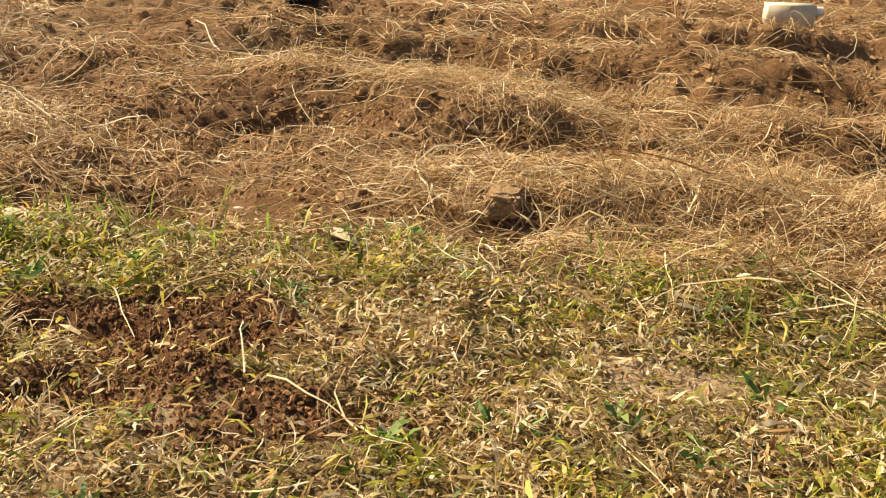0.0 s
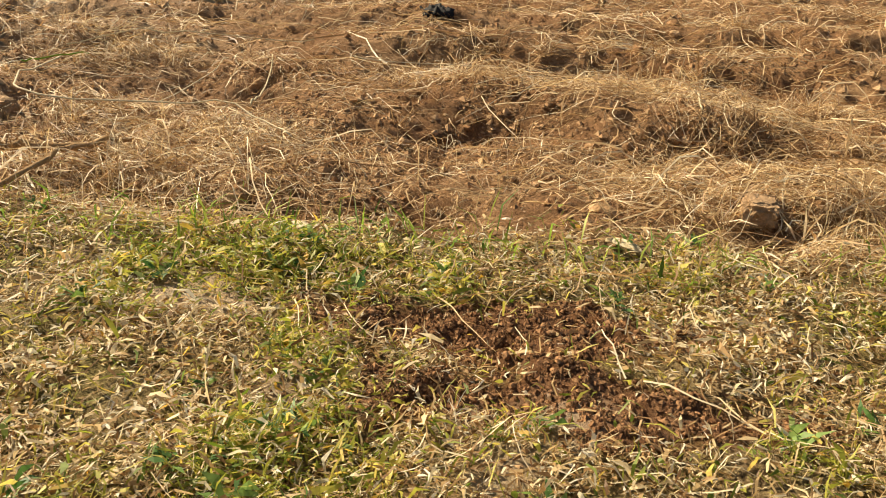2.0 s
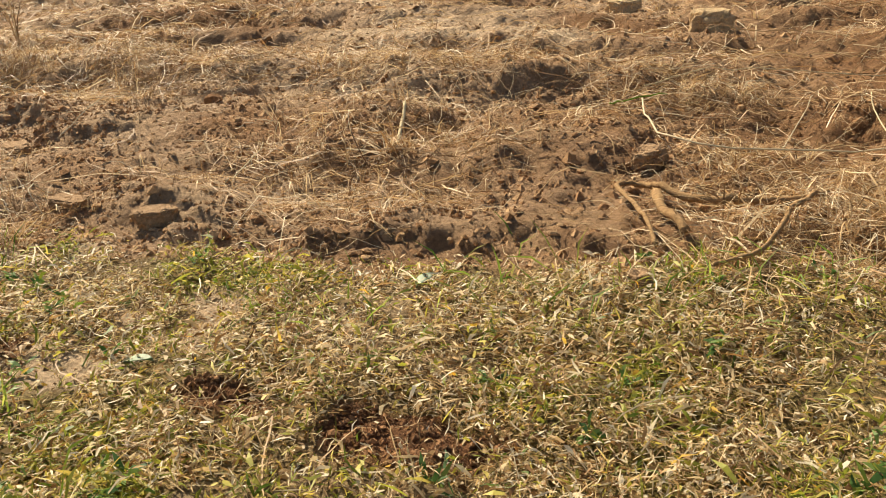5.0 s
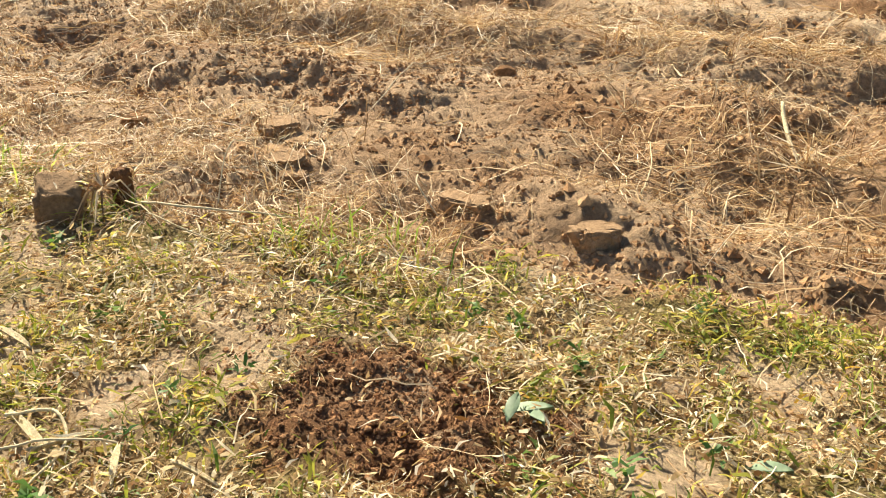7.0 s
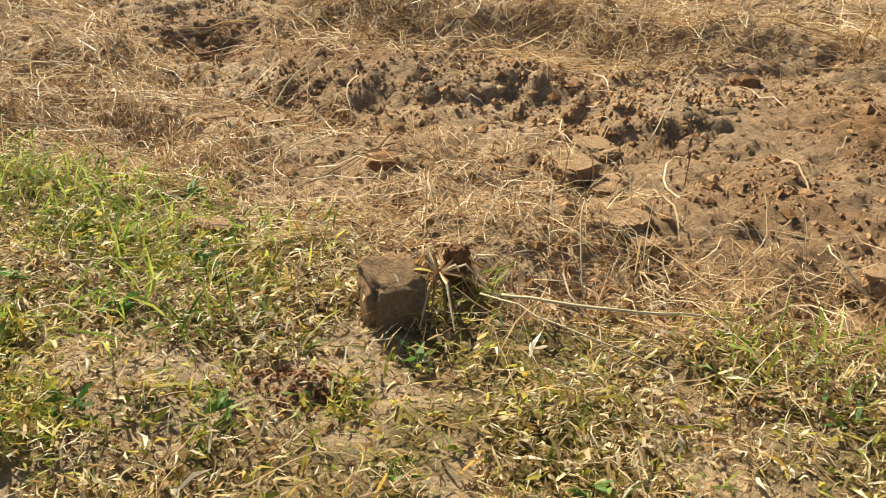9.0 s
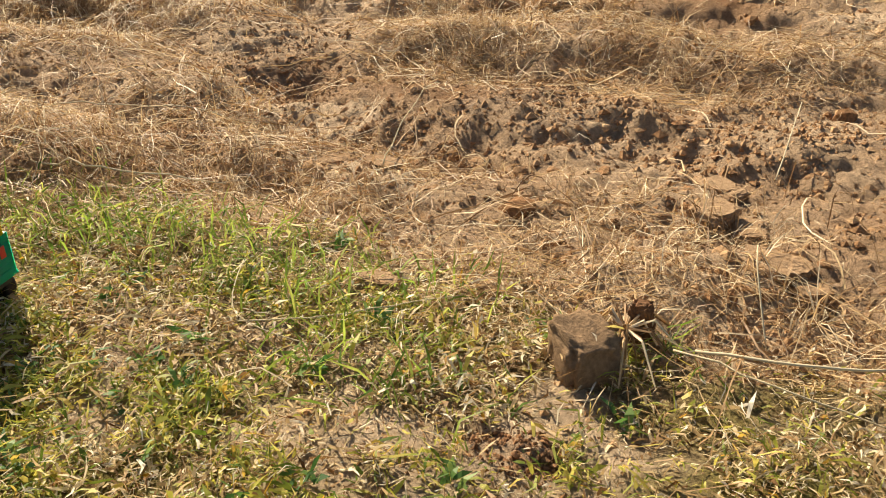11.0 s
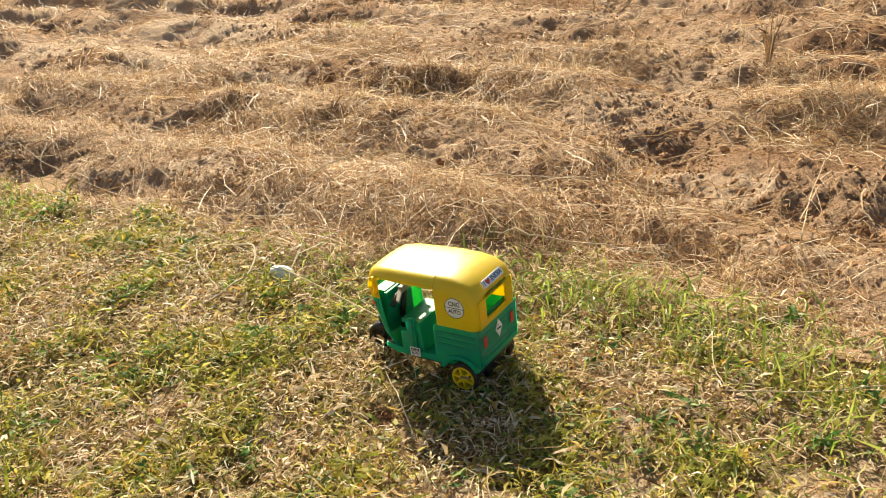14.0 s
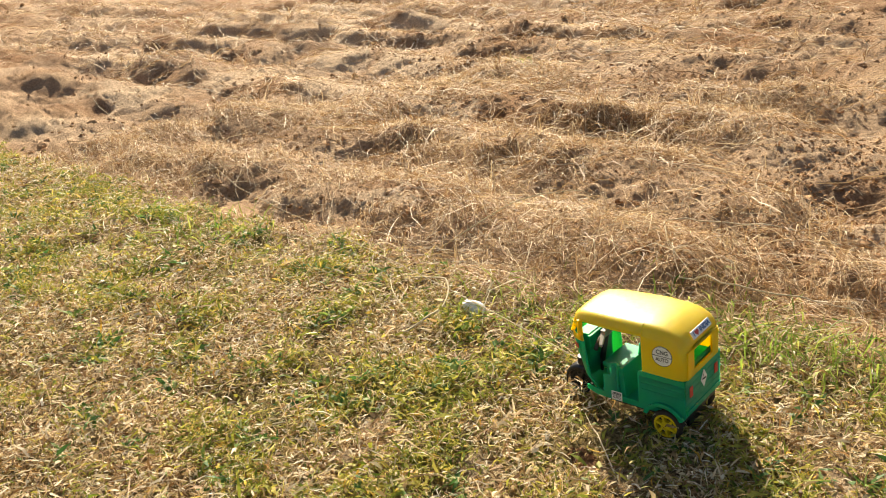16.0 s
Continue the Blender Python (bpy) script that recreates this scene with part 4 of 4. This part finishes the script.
# slogan strip on the sloping back of the roof
strip = pose(-0.0242, 0, 0.1500, 58, 0, -90)
bm = bmesh.new()
vs = [bm.verts.new(strip @ Vector((a, b, 0.0010))) for a, b in ((-0.024, -0.0052), (0.024, -0.0052), (0.024, 0.0052), (-0.024, 0.0052))]
bm.faces.new(vs)
st = part("slogan_sticker", thick(bm, -0.0022), M_LABEL, toy, "pale strip sticker reading a slogan with a heart")
lettering("I", 0.0095, strip @ pose(-0.0205, 0, 0.0036), M_BLUEINK, st)
lettering("INDIA", 0.0095, strip @ pose(0.0085, 0, 0.0036), M_BLUEINK, st, 0.027)
bm = bmesh.new()
heart = []
for k in range(28):
    a = 2 * math.pi * k / 28
    heart.append(strip @ Vector((-0.0125 + 0.00030 * 16 * math.sin(a) ** 3, 0.0003 + 0.00030 * (13 * math.cos(a) - 5 * math.cos(2 * a) - 2 * math.cos(3 * a) - math.cos(4 * a)), 0.0034)))
bm.faces.new([bm.verts.new(p) for p in heart])
part("heart", thick(bm, 0.0003), M_RED, st, "red heart shape")
toy.matrix_basis = TOY

# tow string from the toy's nose along the ground
bm = bmesh.new()
a = TOY @ Vector((0.170, 0, 0.052))
ends = [a]
for k in range(1, 25):
    u = k / 24
    px, py = a.x + (-6.0 - a.x) * u, a.y + (1.27 - a.y) * u + 0.02 * math.sin(u * 7)
    ends.append(Vector((px, py, max(ground_z(px, py) + 0.012, 0.052 * (1 - u * 3) if u < 0.33 else 0))))
tube(bm, ends, [0.0008] * len(ends), 5)
tagged(part("tow_string", bm, M_STRING), "thin pale tow string running along the ground", "string")


# ---- things lying about ----
def lump(name, x, y, sx, sy, sz, mat, label, category, seed, flat_top=1.0, sink=0.25, turn=0.0, rough=0.16, group="", square=0.62):
    """A knobbly clod or stone with a cut top."""
    bm = bmesh.new()
    bmesh.ops.create_icosphere(bm, subdivisions=4, radius=1)
    for v in bm.verts:
        p = v.co.normalized()
        q = Vector([math.copysign(abs(c) ** square, c) for c in p])
        k = 1 + rough * noise.noise(p * 1.7 + Vector((seed, 0, 0))) + rough * 0.6 * noise.noise(p * 4.5 + Vector((0, seed, 0))) + rough * 0.3 * noise.noise(p * 11 + Vector((0, 0, seed)))
        q = q * (k + 0.5 * rough * abs(noise.noise(p * 3.1 + Vector((seed, seed, 0)))))
        q.z = min(q.z, flat_top + 0.05 * noise.noise(p * 6))
        v.co = Vector((q.x * sx, q.y * sy, q.z * sz))
    ob = part(name, bm, mat)
    ob.matrix_basis = pose(x, y, ground_z(x, y) + sz * (1 - 2 * sink), 0, 0, turn)
    return tagged(ob, label, category, group)


block = smooth(lump("soil_block", -2.120, 1.147, 0.031, 0.029, 0.028, M_BLOCK, "squarish block of grey-brown soil on grass", "soil block", 4.6, 2.0, 0.20, 52, 0.24, square=0.42))
for v in block.data.vertices:
    up = max(0, v.co.z / 0.031)
    v.co.x, v.co.y = v.co.x * (1 - 0.06 * up), v.co.y * (1 - 0.06 * up) + 0.004 * up
    v.co.z += 0.18 * v.co.y
lump("soil_lump", -2.085, 1.225, 0.013, 0.012, 0.027, M_DAMP, "small dark damp lump of soil among roots", "soil lump", 5.7, 1.0, 0.05, 0, 0.25)
for k, (x, y, sx, sy, sz, top, name, lab) in enumerate([(-1.985, 1.44, 0.042, 0.030, 0.020, 0.5, "flat_clod", "large flat-topped clod of dry soil"), (-1.93, 1.41, 0.022, 0.020, 0.020, 1.0, "clod", "rounded clod of dry soil"), (-2.08, 1.56, 0.034, 0.026, 0.026, 0.8, "clod", "broken clod of dry soil"), (-2.03, 1.55, 0.028, 0.022, 0.018, 0.7, "clod", "broken clod of dry soil"),
                                                        (-2.10, 1.71, 0.036, 0.028, 0.020, 0.9, "clod", "smooth pale clod of dry soil"), (-1.66, 1.46, 0.034, 0.02, 0.014, 0.6, "clod", "flat clod of dry soil"), (-1.46, 1.45, 0.03, 0.02, 0.02, 0.8, "clod", "cracked clod of dry soil"), (-0.82, 1.98, 0.026, 0.024, 0.026, 1.0, "round_clod", "round clod of brown soil"),
                                                        (-1.70, 1.38, 0.024, 0.018, 0.014, 0.8, "clod", "small clod of dry soil"), (-4.08, 0.99, 0.085, 0.04, 0.036, 0.6, "flat_clod", "dark slab of overturned soil at the lawn's edge"), (-2.6, 1.55, 0.03, 0.02, 0.012, 0.6, "flat_clod", "flat cracked crust of pale soil"), (-2.68, 1.53, 0.028, 0.018, 0.012, 0.6, "flat_clod", "flat cracked crust of pale soil"),
                                                        (0.40, 1.80, 0.03, 0.022, 0.02, 0.9, "clod", "rounded clod of dry soil"), (0.62, 1.83, 0.026, 0.02, 0.016, 0.9, "clod", "rounded clod of dry soil"), (-0.70, 1.48, 0.016, 0.014, 0.014, 1.0, "clod", "small round clod on the grass"), (-2.39, 1.19, 0.028, 0.018, 0.018, 0.8, "clod", "brown clod at the lawn's edge"), (-2.27, 1.26, 0.024, 0.02, 0.016, 0.8, "clod", "brown clod at the lawn's edge")]):
    lump(name, x, y, sx, sy, sz, M_LUMP, lab, "clod", 11.3 + 2.7 * k, max(top, 0.72), 0.45, 37 * k, 0.30, "clods on the soil")
lump("pale_stone", -0.97, 3.19, 0.056, 0.042, 0.045, M_ROCK, "pale buff stone lying on the field", "stone", 61, 0.9, 0.2, 25, 0.3, "pale stones")
lump("pale_stone", -1.34, 3.58, 0.06, 0.045, 0.03, M_ROCK, "small pale buff stone on the field", "stone", 67, 0.9, 0.2, 70, 0.2, "pale stones")

# scrap of dark cloth
bm = bmesh.new()
bmesh.ops.create_grid(bm, x_segments=18, y_segments=14, size=0.5)
for v in bm.verts:
    n = noise.noise(v.co * 7) * 0.35 + noise.noise(v.co * 15) * 0.2
    v.co = Vector((v.co.x * 0.085 * (1 + n * 0.4), v.co.y * 0.075 * (1 + n * 0.5), 0.024 + 0.045 * n - 0.05 * v.co.length_squared))
cloth = tagged(smooth(part("cloth_scrap", thick(bm, 0.002), M_SCRAP)), "crumpled black scrap of plastic on the field", "scrap")
cloth.matrix_basis = pose(-0.265, 3.14, ground_z(-0.265, 3.14) + 0.004, 0, 0, 15)

# clouded plastic bottle lying on its side
bottle = new("plastic_bottle")
tagged(bottle, "clouded pale plastic bottle lying on its side", "bottle")
bm = bmesh.new()
box(bm, -0.066, 0.070, -0.030, 0.030, 0, 0.070)
bevelled(bm, 0.010, 3)
for v in bm.verts:
    v.co.z -= 0.004 * max(0, 1 - abs(v.co.x - 0.005) / 0.012)
    v.co.y += 0.002 * math.sin(v.co.x * 60)
smooth(part("bottle_body", bm, M_TUB, bottle))
bm = bmesh.new()
box(bm, -0.004, 0.004, -0.0315, 0.0315, 0.002, 0.069)
part("moulded_band", bevelled(bm, 0.0015, 1), M_TUB, bottle)
bm = bmesh.new()
disc(bm, 0.011, 0.067, 0.078, (0, 0.052), 20, "x")
part("neck", bm, M_TUB, bottle)
bm = bmesh.new()
disc(bm, 0.014, 0.077, 0.096, (0, 0.052), 20, "x")
part("cap", bevelled(bm, 0.0015, 1), M_PAPER, bottle, "white screw cap")
bottle.matrix_basis = pose(1.10, 3.57, max(ground_z(1.04, 3.57), ground_z(1.10, 3.54), ground_z(1.16, 3.57)) - 0.004, 0, -2, 3)

# crumpled white paper
bm = bmesh.new()
bmesh.ops.create_icosphere(bm, subdivisions=2, radius=1)
for v in bm.verts:
    k = 1 + 0.35 * noise.noise(v.co * 2.3)
    v.co = Vector((v.co.x * 0.021 * k, v.co.y * 0.013 * k, v.co.z * 0.012 * k))
paper = tagged(part("paper_scrap", bm, M_PAPER), "crumpled white paper scrap on the grass", "paper")
paper.data.shade_flat()
paper.matrix_basis = pose(-3.185, 0.955, ground_z(-3.185, 0.955) + 0.012, 10, 15, 30)


def stem(name, pts, r0, r1, mat, label, category, lift=0.004, group="", bumps=0.0):
    """A stem, root or stick through (x, y, height over the ground) points, smoothed and tapered."""
    fine = []
    for i in range(len(pts) - 1):
        p0, p1, p2, p3 = (Vector(pts[max(0, min(len(pts) - 1, i + k))]) for k in (-1, 0, 1, 2))
        for s in range(6):
            u = s / 6
            fine.append(0.5 * ((2 * p1) + (p2 - p0) * u + (2 * p0 - 5 * p1 + 4 * p2 - p3) * u * u + (3 * p1 - p0 - 3 * p2 + p3) * u ** 3))
    fine.append(Vector(pts[-1]))
    n = len(fine)
    low = np.array([ground_z(p.x, p.y) for p in fine])
    even = np.convolve(np.pad(low, 4, "edge"), np.ones(9) / 9, "valid")
    out = [(p.x, p.y, max(e, g) + lift + p.z) for p, e, g in zip(fine, even, low)]
    rad = [(r0 + (r1 - r0) * k / (n - 1)) * (1 + bumps * noise.noise(Vector((k * 0.7, r0 * 999, 0)))) for k in range(n)]
    return tagged(smooth(part(name, tube(bmesh.new(), out, rad, 7), mat)), label, category, group)


# woody dead roots
stem("dead_root", [(-0.70, 1.57, 0.0), (-0.76, 1.69, 0.004), (-0.82, 1.79, 0.006), (-0.79, 1.82, 0.006), (-0.75, 1.79, 0.006), (-0.70, 1.765, 0.006), (-0.63, 1.775, 0.006), (-0.55, 1.84, 0.0)], 0.003, 0.0075, M_WOOD, "bent woody dead root on brown soil", "root", 0.020, "dead roots", 0.4)
stem("dead_root", [(-0.755, 1.78, 0.006), (-0.725, 1.70, 0.006), (-0.675, 1.63, 0.0)], 0.009, 0.006, M_WOOD, "short thick woody root stub on soil", "root", 0.014, "dead roots", 0.4)
stem("dead_root", [(-0.62, 1.54, 0.0), (-0.575, 1.58, 0.004), (-0.56, 1.65, 0.006), (-0.55, 1.75, 0.006), (-0.52, 1.86, 0.0)], 0.003, 0.0045, M_WOOD, "long curved woody dead root on soil", "root", 0.020, "dead roots", 0.3)
stem("grass_blade", [(-1.00, 2.33, 0.01), (-0.95, 2.38, 0.02), (-0.90, 2.42, 0.01)], 0.002, 0.0015, M_LUSH, "thin fresh green grass blade lying on soil", "grass blade", 0.01)
stem("pale_stick", [(-1.30, 1.93, 0.0), (-1.33, 2.0, 0.014), (-1.37, 2.10, 0.03)], 0.0045, 0.0035, M_PALESTEM, "short pale stick leaning on the soil", "stick", 0.004)
STEMS = [([(-2.58, 1.52, 0.01), (-2.62, 1.66, 0.05), (-2.66, 1.86, 0.03)], 0.0018), ([(-2.03, 1.76, 0.01), (-2.03, 1.88, 0.025), (-2.04, 2.05, 0.04)], 0.002), ([(-2.54, 1.13, 0.02), (-2.48, 1.04, 0.012), (-2.36, 1.03, 0.006)], 0.0012),
         ([(-2.47, 1.03, 0.01), (-2.36, 1.08, 0.02), (-2.28, 1.19, 0.012)], 0.0014), ([(-3.20, 0.82, 0.006), (-3.20, 0.90, 0.02), (-3.26, 0.96, 0.03), (-3.36, 0.96, 0.008)], 0.003), ([(-3.22, 0.86, 0.004), (-3.30, 0.88, 0.02), (-3.38, 0.93, 0.01)], 0.002),
         ([(-0.42, 2.10, 0.02), (-0.46, 2.28, 0.03), (-0.50, 2.45, 0.02)], 0.003), ([(-0.62, 2.1, 0.01), (-0.62, 2.25, 0.03), (-0.61, 2.48, 0.02)], 0.0022), ([(-0.35, 2.55, 0.02), (-0.05, 2.62, 0.03), (0.30, 2.60, 0.015)], 0.002), ([(-0.95, 2.42, 0.03), (-0.75, 2.58, 0.04), (-0.46, 2.62, 0.02)], 0.0024),
         ([(-0.95, 2.40, 0.015), (-0.78, 1.98, 0.04), (-0.45, 2.02, 0.03), (-0.28, 1.90, 0.02)], 0.003), ([(0.36, 2.22, 0.01), (0.35, 2.32, 0.015), (0.34, 2.40, 0.015)], 0.0028), ([(-1.76, 0.80, 0.01), (-1.72, 0.82, 0.02), (-1.68, 0.80, 0.012), (-1.66, 0.74, 0.004)], 0.003), ([(-1.74, 0.76, 0.008), (-1.68, 0.80, 0.018), (-1.64, 0.83, 0.008)], 0.0024),
         ([(-2.02, 1.20, 0.02), (-1.90, 1.20, 0.035), (-1.80, 1.27, 0.01)], 0.003), ([(-2.04, 1.19, 0.02), (-1.93, 1.16, 0.03), (-1.83, 1.17, 0.008)], 0.002), ([(-1.96, 1.28, 0.0), (-1.99, 1.34, 0.05), (-2.0, 1.40, 0.03)], 0.0018), ([(-1.75, 1.5, 0.0), (-1.73, 1.44, 0.04), (-1.68, 1.42, 0.01)], 0.002),
         ([(-1.46, 1.62, 0.01), (-1.48, 1.72, 0.03), (-1.52, 1.82, 0.02)], 0.002), ([(-2.9, 1.62, 0.01), (-3.05, 1.52, 0.03), (-3.12, 1.38, 0.03), (-3.0, 1.25, 0.01)], 0.0026), ([(-3.0, 1.22, 0.01), (-2.88, 1.24, 0.04), (-2.74, 1.34, 0.03)], 0.0026), ([(-3.45, 1.1, 0.02), (-3.36, 1.22, 0.07), (-3.28, 1.35, 0.04)], 0.0024)]
for k, (pts, r) in enumerate(STEMS):
    stem("loose_straw", pts, r * 0.62, r * 0.4, M_PALESTEM if k % 3 == 0 else M_STRING, "long pale dry straw lying bent on the ground", "straw", 0.006, "loose straws")

# torn-out root tuft beside the soil block
bm = bmesh.new()
for k in range(42):
    a, up = rng.uniform(0, 6.3), rng.uniform(-0.2, 0.5)
    d = Vector((math.cos(a), math.sin(a), 0))
    p0 = Vector((-2.094, 1.200, ground_z(-2.094, 1.200) + 0.034))
    length = rng.uniform(0.03, 0.085)
    p1 = p0 + d * length * 0.5 + Vector((0, 0, up * 0.03))
    p2 = p0 + d * length + Vector((0, 0, up * 0.03 - 0.03))
    tube(bm, [p0 + d * 0.004, p1, p2], [0.0019, 0.0015, 0.0008], 4)
tagged(part("root_tuft", bm, M_STRAW), "torn-out tuft of pale straw roots", "root tuft")


def leaf(x, y, length, width, turn, tilt, mat, label, lift=0.012):
    bm = bmesh.new()
    rows = []
    for k in range(7):
        u = k / 6
        w = width * math.sin(math.pi * min(1, u * 0.97 + 0.03)) ** 0.8 / 2
        rows.append([(length * (u - 0.5), s * w, 0.10 * length * (abs(s) - 0.4) - 0.25 * length * (u - 0.5) ** 2) for s in (-1, 0, 1)])
    ob = smooth(part("leaf", thick(skin(bm, rows), 0.0005), mat))
    ob.matrix_basis = pose(x, y, ground_z(x, y) + lift, 0, tilt, turn)
    return tagged(ob, label, "leaf", "fallen leaves")


M_BLUELEAF = blade_material("grey_green_leaf", [(0.0, (0.20, 0.29, 0.19)), (1.0, (0.26, 0.34, 0.22))], 0.3)
for x, y, l, w, t in ((-0.95, 1.39, 0.030, 0.018, 70), (-1.16, 1.10, 0.04, 0.015, 10)):
    leaf(x, y, l, w, t, -12, M_BLUELEAF, "grey-green leaf lying on the grass")
for k, (x, y, l, w, t) in enumerate(((-1.37, 1.06, 0.05, 0.014, 20), (-1.36, 1.05, 0.045, 0.013, -35), (-1.38, 1.05, 0.035, 0.012, 100))):
    leaf(x, y, l, w, t, -15, M_BLUELEAF, "broad green leaf at the foot of dug soil", 0.014)
for x, y, l, w, t in ((-2.05, 1.085, 0.020, 0.011, 60), (-0.18, 1.62, 0.035, 0.018, 30), (0.22, 1.64, 0.05, 0.022, -20), (-1.97, 1.43, 0.03, 0.012, 10)):
    leaf(x, y, l, w, t, 8, M_PALESTEM, "pale dry leaf lying on the ground")

# long pale dry leaves on the worn lawn
for x, y, l, w, t in ((-1.723, 0.797, 0.085, 0.008, -14), (-1.689, 0.805, 0.060, 0.006, 62), (-1.625, 0.805, 0.050, 0.006, -50), (-1.876, 0.894, 0.060, 0.007, -4), (-1.563, 0.833, 0.055, 0.003, 0)):
    leaf(x, y, l, w, t, 5, M_PALESTEM, "long pale dry grass leaf on worn lawn", 0.016)

# dry weed standing in the field
bm = bmesh.new()
wx, wy = -3.08, 2.54
wz = ground_z(wx, wy) - 0.005
for k in range(7):
    a = 2.4 * k
    top = Vector((wx + 0.035 * math.cos(a), wy + 0.035 * math.sin(a), wz + 0.09 + 0.016 * k))
    tube(bm, [Vector((wx, wy, wz)), Vector((wx, wy, wz + 0.05)).lerp(top, 0.4), top], [0.0022, 0.0017, 0.0010], 5)
    for u in (0.6, 0.8):
        q = Vector((wx, wy, wz + 0.03)).lerp(top, u)
        tube(bm, [q, q + Vector((0.02 * math.sin(a), 0.02 * math.cos(a), 0.012))], [0.0012, 0.0006], 4)
tagged(part("dry_weed", bm, M_STRAW), "dry branching weed standing in the field", "weed")
